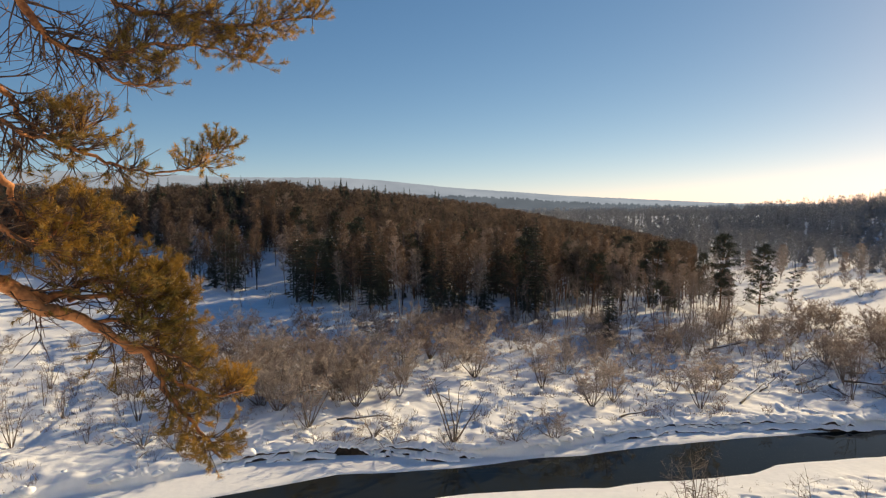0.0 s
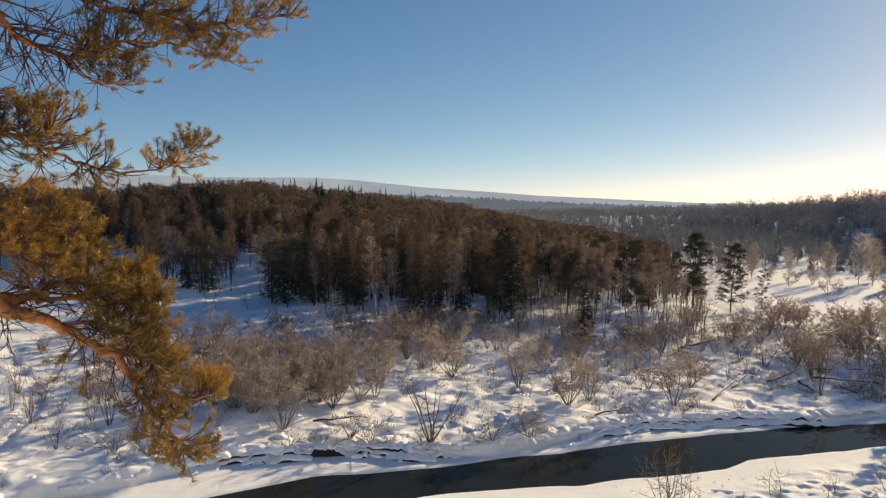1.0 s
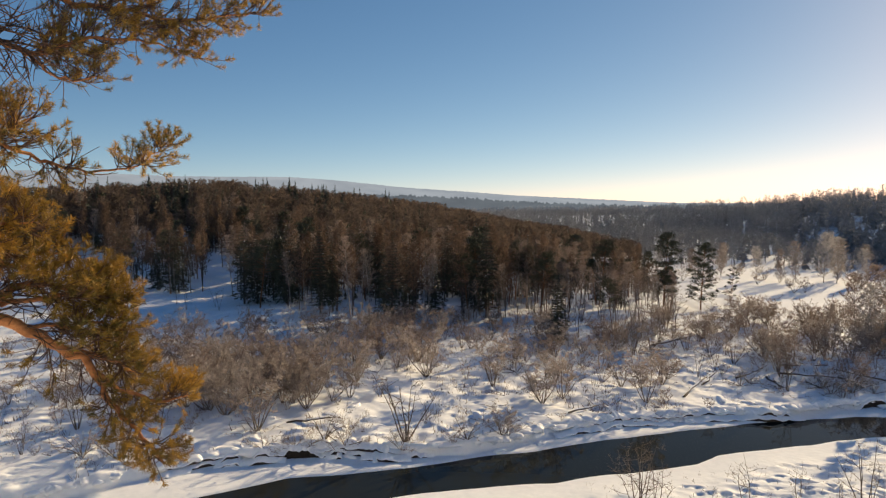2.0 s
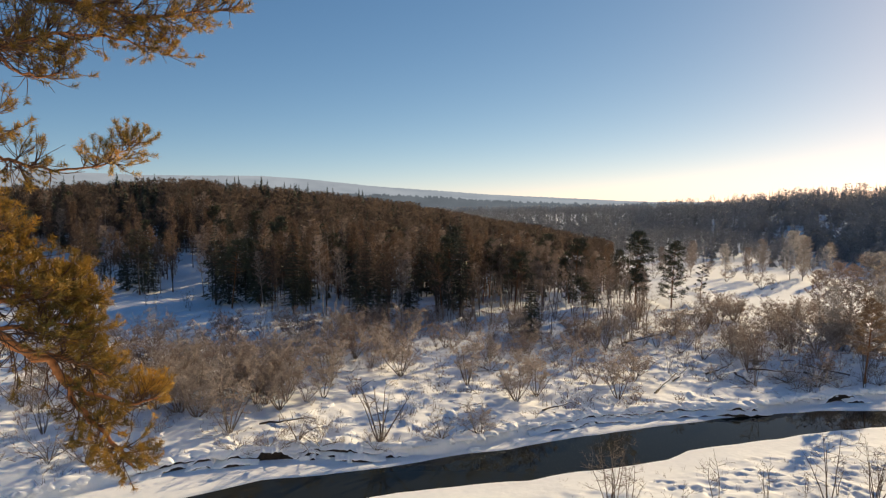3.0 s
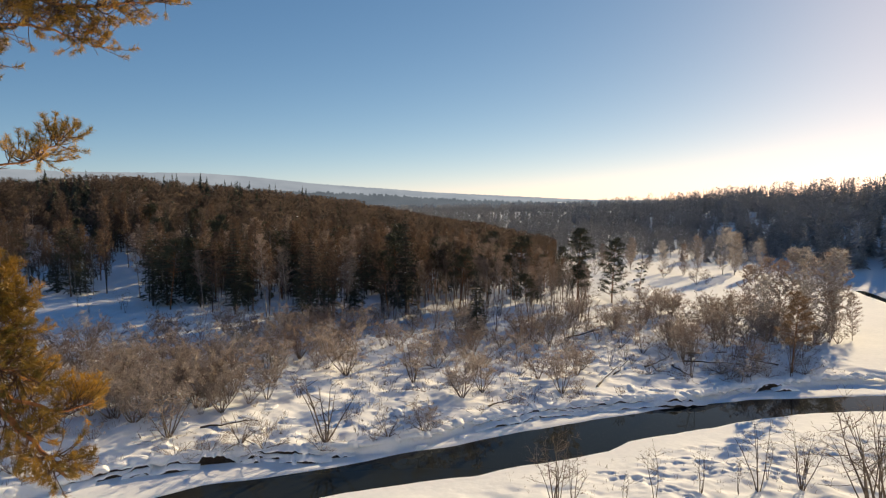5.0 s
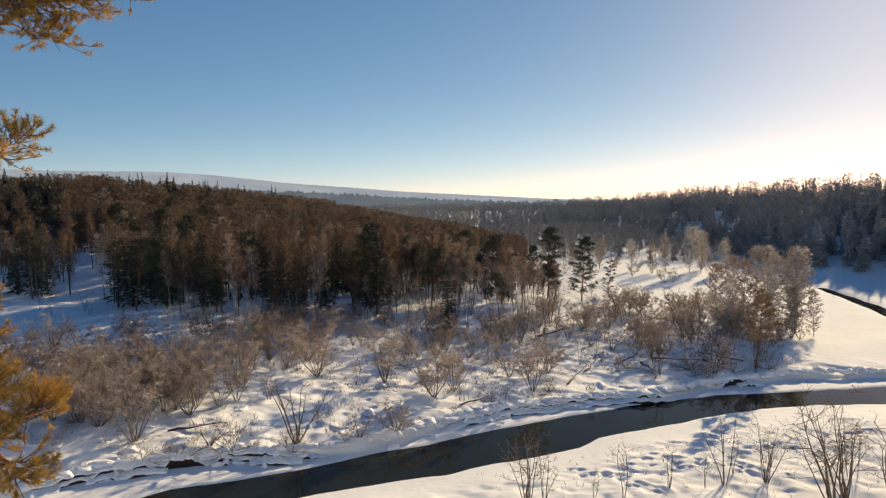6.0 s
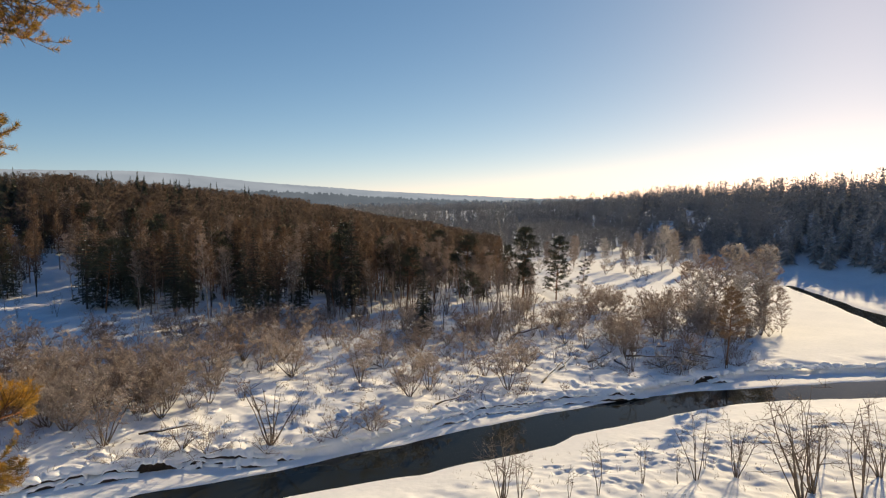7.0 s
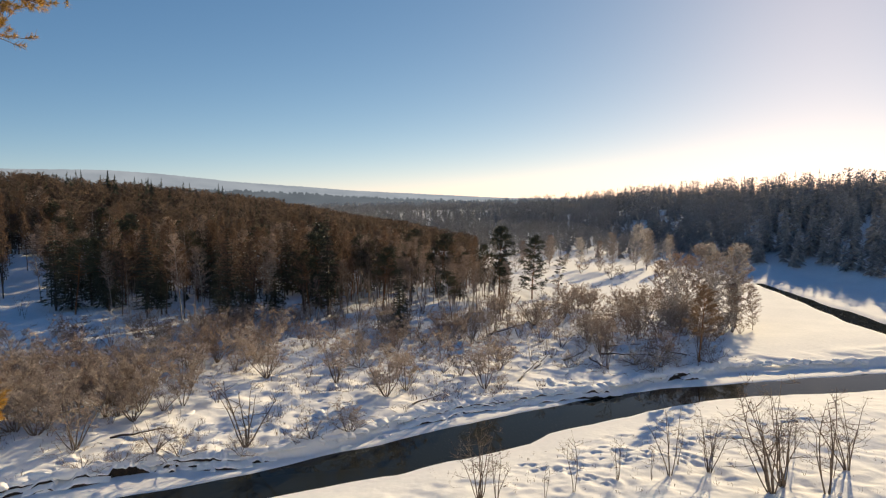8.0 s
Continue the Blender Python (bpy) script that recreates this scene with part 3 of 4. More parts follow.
L_WILLOW, L_BROWN = "bare frosted willow bush growing from deep snow", "brown bare bush in the snowy thicket"
for x, y, h, k in ((-16.3, 77.5, 7.0, 0), (14.3, 93, 6.6, 2), (-11.5, 85.1, 6.1, 1), (-6.2, 90.2, 4.8, 2), (-5.1, 118.3, 7.8, 0), (7.9, 128.3, 5.6, 1), (33.9, 84.7, 6.2, 2), (12.4, 73.6, 2.9, 3),
                   (19.5, 84, 6.0, 1), (23, 87, 5.6, 0), (5, 101, 6.4, 1), (-21, 82, 6.0, 3), (-27, 86, 5.6, 0), (-14, 92, 5.5, 1), (0.5, 107, 5.6, 2)):
    place(NEAR_WILLOWS[k], x, y, 57 * x % 360, 1.15 * h / 6.0, L_WILLOW, "bush", "willows on the river bank")
place(SHRUBS[0], 1.6, 72.8, 10, 0.7, "low brown shrub at the foot of the dead willow", "shrub", "low shrubs")
place(WILLOWS[3], -29, 69.6, 20, 0.62, L_WILLOW, "bush", "willows on the river bank")
place(BRUSH[0], -33, 70.5, 20, 0.8, "fallen frosted brushwood half buried in snow", "brushwood", "brushwood on the bank")
place(DEAD, 1.2, 72.9, 40, 1.15, "dead willow with bare forked grey stems on the bank", "bush", "")
rng = random.Random(5)


def scatter(count, a0, a1, d0, d1, sources, s0, s1, label, category, group, keep=None):
    n = 0
    while n < count:
        a, d = rng.uniform(a0, a1), math.sqrt(rng.uniform(d0 * d0, d1 * d1))
        x, y = d * math.sin(radians(a)), d * math.cos(radians(a))
        if y < bank_line(x) + 1.5 or (x > 86 + 0.12 * (y - 88) and y < 105) or (keep and not keep(a, d)):
            continue
        place(rng.choice(sources), x, y, rng.uniform(0, 360), rng.uniform(s0, s1), label, category, group)
        n += 1


# thickets between the river and the woods
scatter(70, -22, -3, 82, 112, WILLOWS + BROWN_WILLOWS, 0.7, 1.05, L_BROWN, "bush", "thicket of willows", lambda a, d: d > 84 + 1.0 * max(0, a + 10))
scatter(58, -24, 2, 108, 142, BROWN_WILLOWS + PALE_WILLOWS, 0.7, 1.1, L_BROWN, "bush", "thicket of willows")
scatter(26, -36, -20, 84, 150, WILLOWS + SHRUBS, 0.5, 0.9, L_WILLOW, "bush", "bushes on the open snow")
scatter(44, 1, 14, 104, 146, WILLOWS + BROWN_WILLOWS, 0.5, 0.85, L_WILLOW, "bush", "bushes before the wood")
scatter(38, 13, 24, 92, 140, WILLOWS + BROWN_WILLOWS, 0.55, 0.95, L_BROWN, "bush", "thicket by the bend")
scatter(62, 22, 42, 112, 150, BROWN_WILLOWS + WILLOWS, 0.6, 1.0, L_BROWN, "bush", "thicket by the bend", lambda a, d: d < 150 - 0.6 * max(0, a - 34) and d > 110 + 0.3 * max(0, a - 30))
scatter(24, 24, 38, 226, 292, PALE_WILLOWS + BROWN_WILLOWS, 0.6, 1.1, "frosted bush on the far snowfield", "bush", "bushes on the far snowfield")
scatter(30, 27, 39, 148, 182, WILLOWS + BROWN_WILLOWS, 0.7, 1.1, L_BROWN, "bush", "tall bushes before the snowfield", lambda a, d: d < 182 - 1.5 * max(0, a - 30))
scatter(14, 38, 43, 132, 156, PALE_WILLOWS + WILLOWS, 0.6, 1.0, L_WILLOW, "bush", "bushes round the frosted birches")
scatter(26, 6, 24, 128, 158, THIN, 0.8, 1.3, "thin young aspen with a bare straight stem", "tree", "young aspens at the wood's edge")
scatter(36, 16, 40, 102, 150, THIN, 0.6, 0.95, "thin young aspen with a bare straight stem", "tree", "young aspens in the thicket")
scatter(46, -34, 40, 76, 125, SHRUBS, 0.4, 1.1, "low brown shrub poking through the snow", "shrub", "low shrubs")
scatter(10, 28, 41, 104, 120, BRUSH, 0.45, 0.8, "fallen frosted brushwood half buried in snow", "brushwood", "brushwood on the bank", lambda a, d: d < 108 + 0.9 * max(0, a - 30))
for x in (-14.5, -12.2, -11.0, -9.6, -7.9, -5.5, 0.6, 6.5, 8.1, 13.0, 20.5, 27.0, 33.5, 41.0):
    y = float(bank_line(np.array([x]))[0]) + rng.uniform(0.1, 1.2)
    place(rng.choice(BRUSH + SHRUBS), x, y, rng.uniform(0, 360), rng.uniform(0.4, 0.75), "snowy brushwood hanging over the river bank", "brushwood", "brushwood on the bank")
scatter(8, -2, 24, 92, 128, BRUSH, 0.5, 0.8, "fallen frosted brushwood half buried in snow", "brushwood", "brushwood on the bank")
for x, y, h, k in ((50.8, 43.7, 9.6, 0), (46, 45.3, 10.6, 1), (44, 51, 6.0, 1), (39.9, 51.6, 7.0, 0), (20.5, 52.4, 6.7, 1), (21.8, 51.5, 5.2, 0), (29, 50.8, 5.7, 2), (26, 50.5, 3.5, 2), (54, 46, 5.5, 2), (37.5, 51, 3.5, 2), (48.5, 46.5, 8.5, 1), (52.5, 50, 6, 0), (57, 47, 7.5, 1), (34, 51.5, 4.2, 0), (42, 53, 4, 2), (47, 54, 3.6, 0), (55.5, 52, 4.2, 2)):
    place(SAPLINGS[k], x, y, 71 * x % 360, h / 6.0, "slender bare brown alder stems on the near snowy bank", "sapling", "saplings on the near bank", -13 if x in (46, 48.5, 57) else 0)

for x, y, h, k in ((-47, 79.5, 4.8, 1), (-47.8, 71, 6.0, 1), (-37.7, 79.5, 6.0, 1), (-29, 70.5, 4.6, 0), (-42, 86, 4.4, 1), (-52, 84, 4.6, 0), (-40, 72, 3.6, 1), (-33, 84, 4.0, 1), (-56, 92, 5, 1), (-45, 96, 4.5, 0)):
    place(SAPLINGS[k], x, y, 71 * x % 360, h / 6.0, "dark bare shrub with rising stems in the snow", "sapling", "dark shrubs on the open snow")

for src, x, y, h, base, label, cat in (
        (SPRUCES[2], 31.7, 124.1, 12.8, 13, "small dark green spruce standing in snow", "tree"),
        (PINES[0], 76.3, 157.1, 17.2, 18, "dark pine with dense crown on the open snowfield", "tree"),
        (PINES[2], 88.5, 165.6, 9.8, 10, "small open pine on the snowfield", "tree"),
        (PINES[1], 67.8, 159.6, 19.1, 19, "tall pine with a dark round top", "tree"),
        (PINES[1], 54.0, 168.0, 17.5, 19, "tall pine with a flat dark top", "tree"),
        (RED_PINE, 73.1, 87.9, 13.1, 13, "reddish-brown pine on the river bank", "tree"),
        (LARCHES[0], -18.2, 166.5, 22.4, 22, "bare orange-brown larch with rising limbs", "tree"),
        (SPRUCES[0], -39.8, 177.5, 22.1, 22, "tall brown-green spruce with low branches", "tree"),
        (SPRUCES[1], -28.1, 173.7, 20.8, 20, "tall dark green spruce at the wood's edge", "tree")):
    place(src, x, y, 33 * x % 360, h / base, label, cat, "")
for x, y, h in ((101.4, 111.4, 17.4), (96, 112, 16), (106, 116, 17), (91, 114, 15), (99, 120, 16.5), (94, 121, 15), (88, 118, 13), (104, 122, 17), (109, 121, 16), (97, 107, 10), (92, 108, 12), (86, 112, 12), (103, 108, 9), (146.6, 212.9, 17), (150, 211, 15), (138.4, 215.6, 14), (128, 222, 12), (155, 206, 12), (120, 232, 12), (133, 216, 11), (158, 222, 15), (112, 238, 10), (162, 212, 13), (124, 240, 12), (104, 250, 10)):
    place(FROST_BIRCHES[int(x) % 3], x, y, 47 * x % 360, h / 16.0, "birch white with hoar frost in the sun", "tree", "frosted birches")


def fallen_log(x, y, x1, y1, r0, lift, label):
    """A fallen trunk with broken limbs and a strip of snow along its back."""
    r = random.Random(int(x * 10))
    log = new("fallen_log")
    z0, z1 = ground_z(x, y), ground_z(x1, y1)
    log.matrix_basis = pose(x, y, z0)
    d = Vector((x1 - x, y1 - y, z1 - z0 + lift))
    g = Geo()
    pts = [d * (i / 6) + Vector((r.gauss(0, 0.14), r.gauss(0, 0.14), r0 * 0.6)) for i in range(7)]
    g.tube(pts, [r0 * (1 - 0.1 * i) for i in range(7)], 8)
    part("trunk", g.mesh("trunk", BARK_DARK, True), log)
    cap = Geo()
    cap.tube([p + Vector((0, 0.03, r0 * 0.75)) for p in pts[1:6]], [0.02, r0 * 0.75, r0 * 0.6, r0 * 0.7, 0.02], 8)
    part("snow_cap", cap.mesh("snow_cap", SNOW_CLEAN, True), log, "strip of snow lying on the trunk")
    for i in (2, 3, 4, 5):
        limb = Geo()
        limb.tube(bend(pts[i], (r.gauss(0, 1), r.gauss(0, 1), 0.9), r.uniform(0.8, 2.2), 4, -0.03, r, 0.2), [0.05, 0.04, 0.03, 0.02, 0.012], 4)
        part("limb", limb.mesh("limb", STEM), log)
    tagged(log, label, "log", "fallen logs")


for x, y, x1, y1, r0, lift in ((39.7, 86.0, 46.1, 93.0, 0.16, 0.9), (57.8, 96.6, 56.6, 90.4, 0.2, 0.3), (48.1, 118.3, 56.4, 120.7, 0.2, 0.5), (69.0, 95.5, 68.9, 89.6, 0.2, 0.3), (-22.5, 90.2, -14.8, 91.6, 0.14, 0.6), (-12.9, 79.5, -7.3, 79.8, 0.14, 0.6), (61, 98, 66, 92, 0.16, 0.7), (22, 80, 27, 83, 0.12, 0.5), (74, 92, 69, 97, 0.15, 1.0), (52, 95, 58, 99, 0.16, 0.6), (45, 92, 50, 97, 0.13, 0.9), (64, 103, 71, 101, 0.17, 0.4)):
    fallen_log(x, y, x1, y1, r0, lift, "dark fallen log with snow on its back")


for x, y, k in ((-52, 168, 0), (-46, 172, 1), (-43, 164, 0), (-57, 176, 1), (-35, 160, 0)):
    place(THIN[k], x, y, 71 * x % 360, 0.6, "thin young aspen with a bare straight stem", "tree", "young aspens on the shaded slope")


# the wood on the far side of the plain, its front rows tree by tree
def canopy(x, y, over=0.0, ground=None):
    """The most that a tree may rise at a spot, so that the roof of the wood slopes down towards the valley."""
    a, d = math.degrees(math.atan2(x, y)), math.hypot(x, y)
    rise = float(np.interp(a, [-40, -19, -15, -9, -2.4, 1.2, 5, 10, 15, 19.8, 24], [2.0, 1.9, 2.2, 2.1, 1.5, 0.6, -0.4, -1.5, -2.2, -3.2, -4.2]))
    return EYE + d * math.tan(radians(rise + over)) - (ground_z(x, y) if ground is None else ground)


def mixed_wood(count, a0, a1, depth, edge_az, edge_d, low, shares):
    n = 0
    while n < count:
        a = rng.uniform(a0, a1)
        edge = float(np.interp(a + rng.gauss(0, 0.35), edge_az, edge_d))
        d = edge + depth * rng.random() ** 1.2
        x, y = d * math.sin(radians(a)), d * math.cos(radians(a))
        k = rng.random()
        if k < shares[0]:
            src, base, h, label, grp = rng.choice(SPRUCES[:2]), 21.0, rng.uniform(15, 23), "dark green spruce in the wood", "spruces of the wood"
        elif k < shares[1]:
            src, base, h, label, grp = rng.choice(BIRCHES), 20.0, rng.uniform(14, 20), "bare brown birch in the wood", "birches of the wood"
        elif k < shares[2]:
            src, base, h, label, grp = rng.choice(LARCHES), 22.0, rng.uniform(15, 22), "bare reddish larch in the wood", "larches of the wood"
        else:
            src, base, h, label, grp = PINES[1], 19.0, rng.uniform(15, 20), "tall pine with a bare trunk in the wood", "pines of the wood"
        h = min(low * h, canopy(x, y, rng.uniform(-0.5, 0.3)))
        place(src, x, y, rng.uniform(0, 360), h / base, label, "tree", grp)
        n += 1


# a glade of open snow runs up into the wood, and the slope beside it is bare
WOOD_AZ = [-36, -27.5, -23.5, -22.5, -17, -15.6, -15.2, -13.0, -12.6, -11, -6, 0, 6, 10, 14, 21.5]
WOOD_D = [330, 305, 300, 228, 204, 206, 242, 242, 180, 172, 158, 142, 144, 150, 158, 168]
mixed_wood(310, -36, 9, 80, WOOD_AZ, WOOD_D, 1.0, (0.19, 0.60, 0.90))
mixed_wood(16, -12.4, -5, 50, WOOD_AZ, WOOD_D, 1.0, (0.75, 0.85, 1.0))
mixed_wood(80, 9, 15.5, 80, WOOD_AZ, WOOD_D, 0.84, (0.12, 0.62, 0.88))
mixed_wood(50, 15, 22, 50, WOOD_AZ, WOOD_D, 0.68, (0.07, 0.66, 0.90))
mixed_wood(30, 18.5, 24.2, 34, [18, 21, 24.5], [138, 148, 158], 0.6, (0.0, 0.80, 0.93))


def dry_stems(count):
    """Stalks, seedlings and twig ends that poke through the snow."""
    r = random.Random(88)
    random.seed(88)
    g = Geo()
    while count:
        a, d = r.uniform(-36, 44), 68 + 75 * r.random() ** 1.3
        x, y = d * math.sin(radians(a)), d * math.cos(radians(a))
        if y < bank_line(x) + 0.3 or (x > 84 and y < 105) or vnoise(np.array(x / 7), np.array(y / 7), 61) < 0.42:
            continue
        z, h = ground_z(x, y), r.uniform(0.3, 1.3)
        for _ in range(r.randint(2, 7)):
            b = (x + r.gauss(0, 0.25), y + r.gauss(0, 0.25), z - 0.05)
            g.sliver(b, (b[0] + r.gauss(0, 0.3) * h, b[1] + r.gauss(0, 0.3) * h, z + h * r.uniform(0.5, 1.0)), r.uniform(0.03, 0.07))
        count -= 1
    lying = 700
    while lying:
        a, d = r.uniform(-36, 43), 70 + 75 * r.random()
        x, y = d * math.sin(radians(a)), d * math.cos(radians(a))
        if y < bank_line(x) - 0.2 or (x > 84 and y < 105) or vnoise(np.array(x / 6), np.array(y / 6), 66) < 0.5:
            continue
        w, ln = r.uniform(0, 6.28), r.uniform(0.6, 2.6)
        p = Vector((x, y, ground_z(x, y) + 0.05))
        q = Vector((x + ln * math.cos(w), y + ln * math.sin(w), 0))
        q.z = ground_z(q.x, q.y) + r.uniform(0.05, 0.7)
        g.sliver(p, q, r.uniform(0.05, 0.11))
        for _ in range(4):
            b = p.lerp(q, r.uniform(0.3, 0.95))
            g.sliver(b, b + v3(r.uniform(0.3, 0.9), r.uniform(0, 6.28), r.uniform(0, 1.2)), r.uniform(0.03, 0.06))
        lying -= 1
    for _ in range(260):
        x, y = r.uniform(18, 64), r.uniform(40, 64)
        z, h = ground_z(x, y), r.uniform(0.2, 0.9)
        for _ in range(r.randint(2, 5)):
            b = (x + r.gauss(0, 0.12), y + r.gauss(0, 0.12), z - 0.05)
            g.sliver(b, (b[0] + r.gauss(0, 0.25) * h, b[1] + r.gauss(0, 0.25) * h, z + h * r.uniform(0.5, 1.0)), r.uniform(0.015, 0.03))
    tagged(new("dry_stalks", g.mesh("dry_stalks", TWIG_GREY)), "dry brown stalks poking through the snow", "stalks", kind="stuff")


dry_stems(2600)


def wood_stuff(name, spots, mats, label, seed, count=170):
    """Far woods as one mesh: pointed spruces and twiggy round crowns on thin trunks."""
    r = np.random.default_rng(seed)
    vs, fs, base = [], [], 0
    heights = land(np.array([p[0] for p in spots]), np.array([p[1] for p in spots]))
    for (x, y, h, kind), z0 in zip(spots, heights):
        n = count
        lean = r.uniform(0.85, 1.2)
        a = r.uniform(0, 6.283, n)
        if kind == 0:
            t = 1 - r.uniform(0.0, 0.95, n) ** 0.75
            w = ((1 - t) * 0.2 * h * lean + 0.12) * r.uniform(0.6, 1.15, n)
            c = np.stack([x + 0.1 * w * np.sin(a), y + 0.1 * w * np.cos(a), z0 + t * h + 0.2 * w], -1)
            d = np.stack([w * np.sin(a), w * np.cos(a), -0.45 * w + r.uniform(-0.1, 0.1, n)], -1)
            wd = 0.07 + 0.17 * w
            c[:3], d[:3], wd[:3] = (x, y, z0 + 0.88 * h), (0, 0, 0.11 * h), 0.14
            wd = np.minimum(wd, 0.1 + 1.2 * (1 - t))
        else:
            t = r.uniform(0.3, 1, n)
            w = np.sqrt(np.clip((t - 0.22) * (1.03 - t), 0, 1)) * 0.42 * h * lean
            ra = np.sqrt(r.uniform(0.05, 1, n)) * w
            c = np.stack([x + ra * np.sin(a), y + ra * np.cos(a), z0 + t * h], -1)
            d = np.stack([np.sin(a), np.cos(a), r.uniform(-0.2, 1.3, n)], -1)
            d *= (0.075 * h * r.uniform(0.6, 1.3, n) / np.linalg.norm(d, axis=1))[:, None]
            wd = 0.2 + 0 * t
        s = np.cross(d, r.normal(size=(n, 3)))
        s *= (wd * r.uniform(0.6, 1.3, n) / (np.linalg.norm(s, axis=1) + 1e-6))[:, None]
        v = np.concatenate([c - s, c + s, c + d])
        f = np.stack([np.arange(n), np.arange(n) + n, np.arange(n) + 2 * n], -1) + base
        tr = np.array([(x - 0.14, y, z0 - 0.5), (x + 0.14, y, z0 - 0.5), (x, y, z0 + h * 0.86)])
        vs += [v, tr]
        fs += [f, np.array([[3 * n, 3 * n + 1, 3 * n + 2]]) + base]
        base += 3 * n + 3
    ob = new(name, tri_mesh(name, np.concatenate(vs), np.concatenate(fs), mats))
    return tagged(ob, label, "woods", kind="stuff")


def spots_in(seed, count, a0, a1, d0, d1, h0, h1, conifers, only=None, over=None):
    r, out = random.Random(seed), []
    while len(out) < count:
        a, d = r.uniform(a0, a1), math.sqrt(r.uniform(d0 * d0, d1 * d1))
        if only and not only(a, d):
            continue
        x, y, h = d * math.sin(radians(a)), d * math.cos(radians(a)), r.uniform(h0, h1)
        out.append((x, y, h, 0 if r.random() < conifers else 1))
    if over is not None:
        lows = land(np.array([p[0] for p in out]), np.array([p[1] for p in out]))
        out = [(x, y, max(4.0, min(h, canopy(x, y, r.uniform(over - 0.5, over), float(low)))), kind) for (x, y, h, kind), low in zip(out, lows)]
    return out


def behind_left(a, d):
    return d > float(np.interp(a, [-45, -36, -27, -21, -15, -6, 0, 6, 10.6, 20], [360, 350, 320, 300, 262, 245, 225, 225, 235, 260]))


def in_wood(a, d):
    return 22 < d - float(np.interp(a, WOOD_AZ, WOOD_D)) < 90


def on_right(a, d):
    return d > float(np.interp(a, [10, 18, 24, 30, 36, 40, 44, 48, 52, 70], [900, 780, 620, 480, 375, 310, 272, 266, 238, 200]))


wood_stuff("birch_woods", spots_in(71, 2100, -42, 21, 230, 520, 13, 19, 0.0, behind_left, 0.1), HILL_TWIG, "brown bare birch and larch wood on the hill", 1, 320)
wood_stuff("spruce_woods", spots_in(72, 620, -42, 16, 230, 500, 13, 20, 1.0, behind_left, 0.15), SPRUCE, "dark spruces among the wood on the hill", 2)
wood_stuff("undergrowth", spots_in(78, 350, -34, 20, 150, 330, 2.5, 7, 0.45, in_wood), SPRUCE, "dark young spruces and brush under the wood", 8, 70)
wood_stuff("birch_undergrowth", spots_in(79, 500, -34, 21, 150, 330, 3, 9, 0.0, in_wood), HILL_TWIG, "brown saplings crowding under the wood", 9, 90)
wood_stuff("ridge_woods", spots_in(73, 2000, 18, 64, 200, 760, 12, 20, 0.7, on_right), FROST_HAZE_WOOD, "dim frosted spruce wood on the shaded ridge", 3, 180)
wood_stuff("field_woods", spots_in(76, 1200, 12, 40, 300, 560, 6, 11, 0.3, lambda a, d: d > 300 + 2.0 * max(0, 24 - a) and not on_right(a, d)), FROST_HAZE_WOOD, "grey frosted brush and low birches behind the snowfield", 6, 110)
wood_stuff("tall_spruces", spots_in(77, 60, -38, 0, 330, 430, 19, 25, 1.0, behind_left, 0.5), SPRUCE, "tall dark spruces above the wood on the hill", 7, 420)
wood_stuff("foot_woods", spots_in(75, 640, 34, 64, 200, 420, 11, 17, 0.85, on_right), FROST_HAZE_WOOD, "dim frosted trees at the foot of the ridge", 5, 150)
wood_stuff("valley_woods", spots_in(74, 2600, 4, 36, 440, 1250, 10, 16, 0.6, lambda a, d: on_right(a, d) or d > 480), FROST_HAZE_WOOD, "dim frosted woods along the far valley", 4, 110)

for group in (WILLOWS, NEAR_WILLOWS, BROWN_WILLOWS, PALE_WILLOWS, SHRUBS, BRUSH, [DEAD], SAPLINGS, THIN, BIRCHES, FROST_BIRCHES, LARCHES, SPRUCES, PINES, [RED_PINE]):
    for src in group:
        drop(src)


# ---- the pine on the high bank, whose boughs hang before the view ----
def tuft(geo, base, way, rng, length=0.045, needles=58, size=0.027):
    """A shoot with needles set all round it, spread towards its tip."""
    way = Vector(way).normalized()
    for _ in range(needles):
        k = rng.random() ** 0.7
        c = Vector(base) + way * (length * k)
        out = Vector((rng.gauss(0, 1), rng.gauss(0, 1), rng.gauss(0, 1)))
        out = (out - way * out.dot(way)).normalized()
        d = (way * rng.uniform(0.3, 0.9) + out * rng.uniform(0.7, 1.0)).normalized()
        geo.sliver(c, c + d * size * rng.uniform(0.75, 1.2), 0.0024)


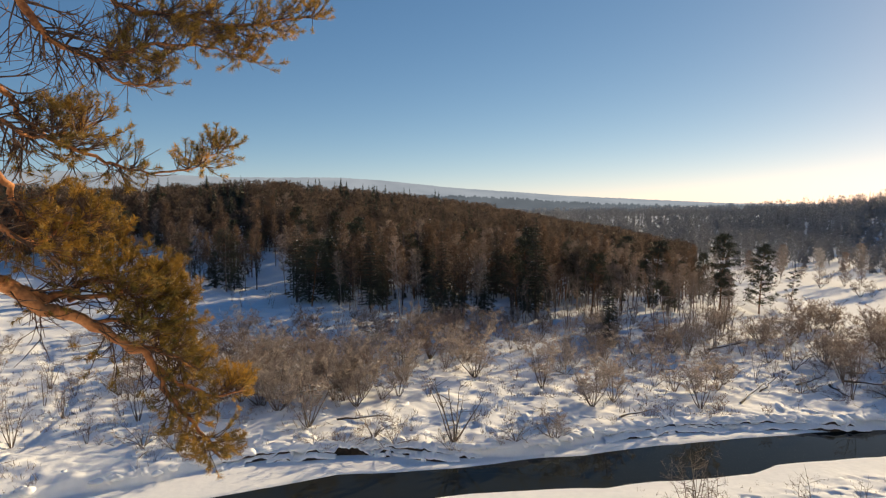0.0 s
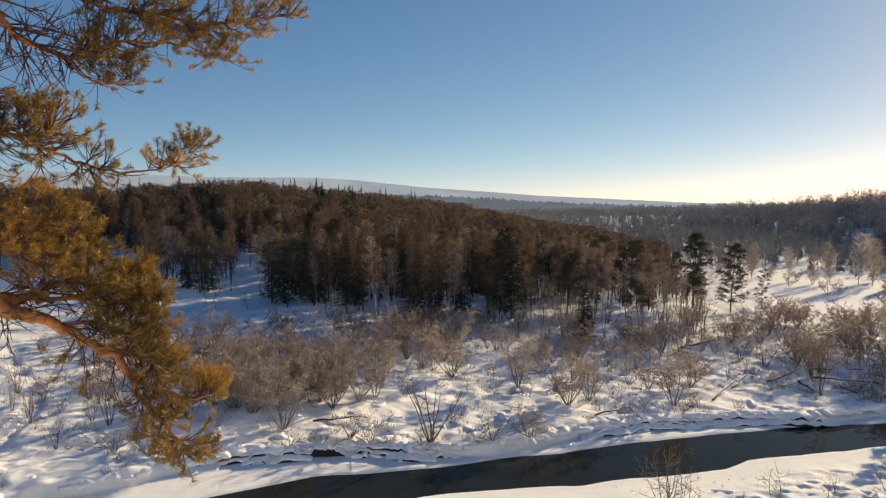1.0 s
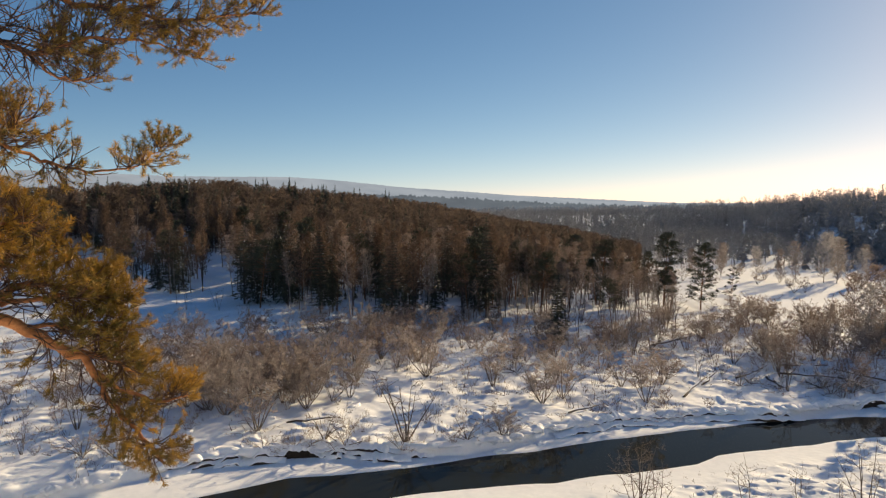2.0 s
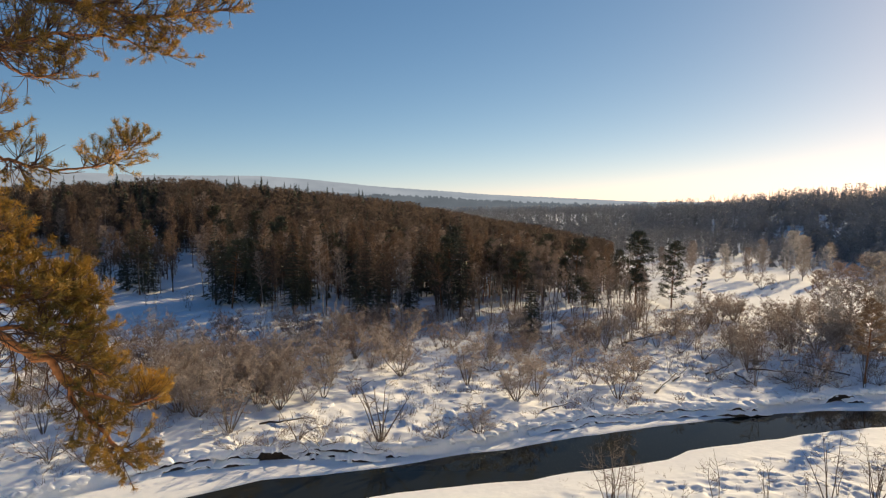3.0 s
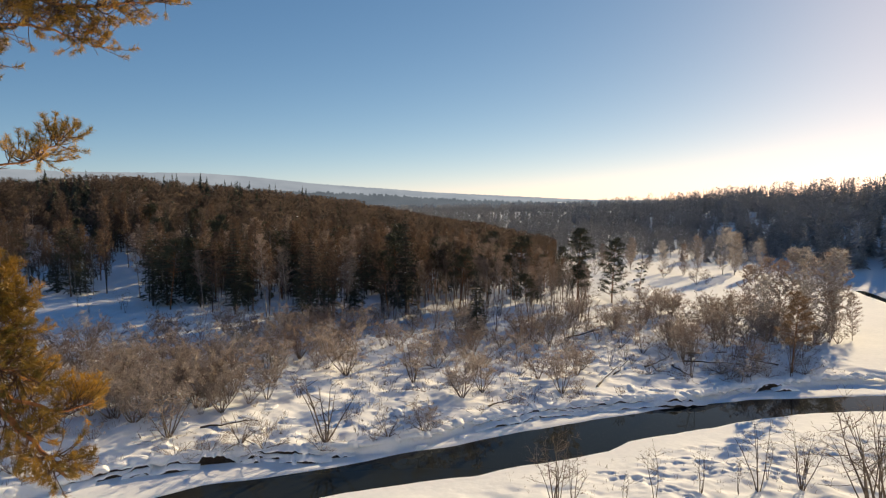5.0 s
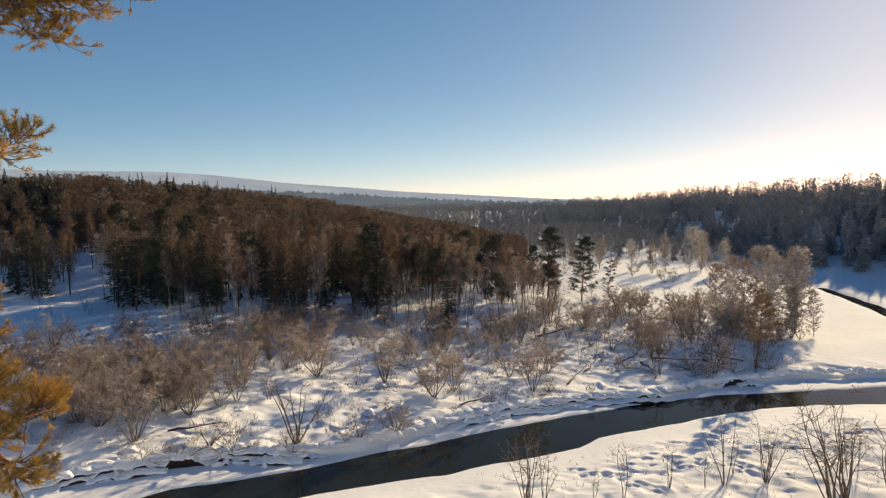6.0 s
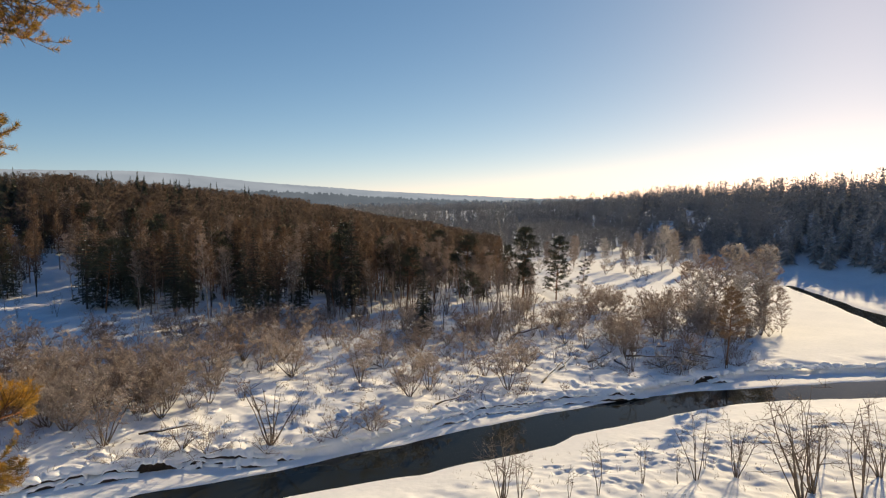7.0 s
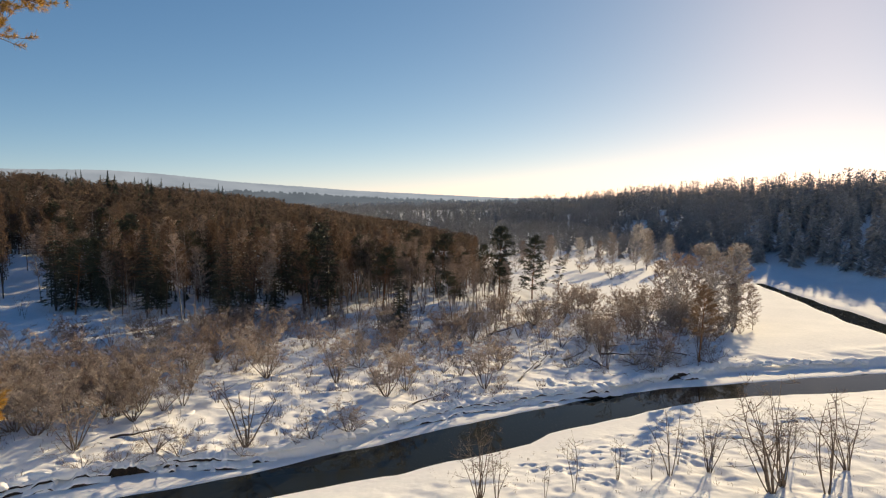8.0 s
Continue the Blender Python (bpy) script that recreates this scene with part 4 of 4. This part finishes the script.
def pine_bough(tree, seed, pts, r0, r1, leafy, shoots, reach, bare=0, hang=0.0):
    """One crooked bough; leafy: the share of its length after which it carries needles."""
    rng = random.Random(seed)
    random.seed(seed)
    wood, twigs, green = Geo(), Geo(), Geo()
    P = [Vector(p) for p in pts]
    fine = []
    for i in range(len(P) - 1):
        a, b = P[max(i - 1, 0)], P[min(i + 2, len(P) - 1)]
        for s in range(4):
            t = s / 4
            m0, m1 = (P[i + 1] - a) * 0.5, (b - P[i]) * 0.5
            h = (2 * t**3 - 3 * t**2 + 1) * P[i] + (t**3 - 2 * t**2 + t) * m0 + (-2 * t**3 + 3 * t**2) * P[i + 1] + (t**3 - t**2) * m1
            fine.append(h + Vector((rng.gauss(0, 1), rng.gauss(0, 1), rng.gauss(0, 1))) * 0.006)
    fine.append(P[-1])
    n = len(fine) - 1
    wood.tube(fine, [r0 + (r1 - r0) * (i / n) ** 0.8 for i in range(n + 1)], 8)

    def at(k):
        i = min(int(k * n), n - 1)
        return fine[i].lerp(fine[i + 1], k * n - i), (fine[i + 1] - fine[i]).normalized()

    for s in range(shoots + bare):
        is_bare = s >= shoots
        k = rng.uniform(0.05, 0.75) if is_bare else leafy + (1 - leafy) * rng.random() ** 0.85
        p, d = at(k)
        out = Vector((rng.gauss(0, 1), rng.gauss(0, 1), rng.gauss(0, 0.8)))
        out = (out - d * out.dot(d)).normalized()
        ln = reach * rng.uniform(0.3, 1.0) * (1.1 - 0.8 * k)
        sp = bend(p, d * rng.uniform(0.3, 1.0) + out + Vector((0, 0, -hang)), ln, 4, -0.10 if not is_bare else 0.05, rng, 0.25)
        twigs.tube(sp, [0.0038, 0.0034, 0.003, 0.0024, 0.0016], 4)
        for w in range(5):
            q = rng.uniform(0.3, 1.0) * 4
            i = min(int(q), 3)
            c = sp[i].lerp(sp[i + 1], q - i)
            wd = (sp[i + 1] - sp[i]).normalized() + Vector((rng.gauss(0, 0.6), rng.gauss(0, 0.6), rng.gauss(0.1, 0.5)))
            wl2 = rng.uniform(0.05, 0.15)
            wp2 = bend(c, wd, wl2, 3, -0.12, rng, 0.2)
            twigs.tube(wp2, [0.0022, 0.002, 0.0016, 0.0012], 3)
            if not is_bare:
                tuft(green, wp2[2], wp2[3] - wp2[2] + Vector((0, 0, 0.012)), rng)
        if not is_bare:
            tuft(green, sp[4], sp[4] - sp[3], rng, 0.05, 58)
    bough = part("bough", wood.mesh("bough", BOUGH, True), tree)
    tagged(part("twig_spray", twigs.mesh("twig_spray", BARE_TWIG), bough), kind="stuff")
    if green.f:
        tagged(part("needle_foliage", green.mesh("needle_foliage", NEEDLE), bough), "golden green pine needles", kind="stuff")
    return bough


def near_pine():
    tree = new("near_pine_tree")
    x0, y0 = -3.4, 1.7
    z0 = ground_z(x0, y0)
    tree.matrix_basis = pose(0, 0, 0)
    trunk = Geo()
    rng = random.Random(3)
    tp = [(x0 + 0.05 * math.sin(i), y0 + 0.04 * math.cos(1.7 * i), z0 - 0.3 + i * 1.1) for i in range(17)]
    trunk.tube(tp, [0.2 - 0.0122 * i for i in range(17)], 14)
    part("trunk", trunk.mesh("trunk", BARK_PINE, True), tree)
    at = lambda z: (x0, y0, z)
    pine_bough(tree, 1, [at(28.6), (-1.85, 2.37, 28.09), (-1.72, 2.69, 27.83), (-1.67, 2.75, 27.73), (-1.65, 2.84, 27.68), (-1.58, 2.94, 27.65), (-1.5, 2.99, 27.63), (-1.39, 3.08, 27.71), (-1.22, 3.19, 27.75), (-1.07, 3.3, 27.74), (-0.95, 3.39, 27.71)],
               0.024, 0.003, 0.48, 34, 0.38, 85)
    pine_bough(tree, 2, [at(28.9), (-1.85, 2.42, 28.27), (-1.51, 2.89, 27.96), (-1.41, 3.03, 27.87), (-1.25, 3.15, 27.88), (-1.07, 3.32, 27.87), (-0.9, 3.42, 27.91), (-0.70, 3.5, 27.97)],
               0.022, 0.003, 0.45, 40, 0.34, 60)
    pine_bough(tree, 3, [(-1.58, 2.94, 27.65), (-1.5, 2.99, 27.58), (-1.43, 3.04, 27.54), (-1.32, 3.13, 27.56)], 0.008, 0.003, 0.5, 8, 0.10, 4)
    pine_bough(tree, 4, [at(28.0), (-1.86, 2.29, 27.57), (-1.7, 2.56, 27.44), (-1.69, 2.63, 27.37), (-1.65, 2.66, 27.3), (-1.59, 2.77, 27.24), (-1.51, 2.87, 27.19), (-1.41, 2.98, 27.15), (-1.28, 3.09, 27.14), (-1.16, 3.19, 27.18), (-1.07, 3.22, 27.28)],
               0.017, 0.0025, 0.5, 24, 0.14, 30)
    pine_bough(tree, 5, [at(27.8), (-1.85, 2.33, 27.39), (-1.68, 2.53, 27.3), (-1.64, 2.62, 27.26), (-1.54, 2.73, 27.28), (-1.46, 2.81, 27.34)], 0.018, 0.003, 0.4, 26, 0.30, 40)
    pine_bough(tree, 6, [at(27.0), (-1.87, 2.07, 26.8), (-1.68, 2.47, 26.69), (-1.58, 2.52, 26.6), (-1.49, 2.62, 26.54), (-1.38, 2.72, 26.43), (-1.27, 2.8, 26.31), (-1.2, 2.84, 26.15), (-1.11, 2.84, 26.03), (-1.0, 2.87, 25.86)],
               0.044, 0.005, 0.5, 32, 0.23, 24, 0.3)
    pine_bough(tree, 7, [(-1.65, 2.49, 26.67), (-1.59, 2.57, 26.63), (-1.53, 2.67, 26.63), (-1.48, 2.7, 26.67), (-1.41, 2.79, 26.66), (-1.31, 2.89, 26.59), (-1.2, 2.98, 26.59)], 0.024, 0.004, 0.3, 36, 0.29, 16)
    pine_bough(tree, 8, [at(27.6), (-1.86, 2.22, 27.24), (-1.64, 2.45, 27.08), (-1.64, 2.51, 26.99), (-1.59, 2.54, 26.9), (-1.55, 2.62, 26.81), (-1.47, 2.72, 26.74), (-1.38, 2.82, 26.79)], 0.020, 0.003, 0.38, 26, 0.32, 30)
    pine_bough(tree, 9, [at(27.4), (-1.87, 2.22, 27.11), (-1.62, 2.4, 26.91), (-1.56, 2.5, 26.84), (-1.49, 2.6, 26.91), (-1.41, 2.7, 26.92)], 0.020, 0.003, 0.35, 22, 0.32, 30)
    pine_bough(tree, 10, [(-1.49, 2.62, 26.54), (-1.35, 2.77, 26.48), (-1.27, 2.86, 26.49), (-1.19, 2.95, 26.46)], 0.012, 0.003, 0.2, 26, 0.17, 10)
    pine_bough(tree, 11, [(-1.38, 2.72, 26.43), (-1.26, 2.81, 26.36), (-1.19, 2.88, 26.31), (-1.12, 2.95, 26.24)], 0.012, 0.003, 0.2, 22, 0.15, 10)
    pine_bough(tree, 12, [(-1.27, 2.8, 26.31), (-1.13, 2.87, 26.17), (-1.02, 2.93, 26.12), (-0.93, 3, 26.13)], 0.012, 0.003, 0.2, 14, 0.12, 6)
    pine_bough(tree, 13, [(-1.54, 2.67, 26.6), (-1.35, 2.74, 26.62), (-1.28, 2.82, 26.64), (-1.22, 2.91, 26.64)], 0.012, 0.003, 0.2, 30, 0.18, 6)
    tagged(tree, "sunlit pine with orange boughs on the high bank", "tree")


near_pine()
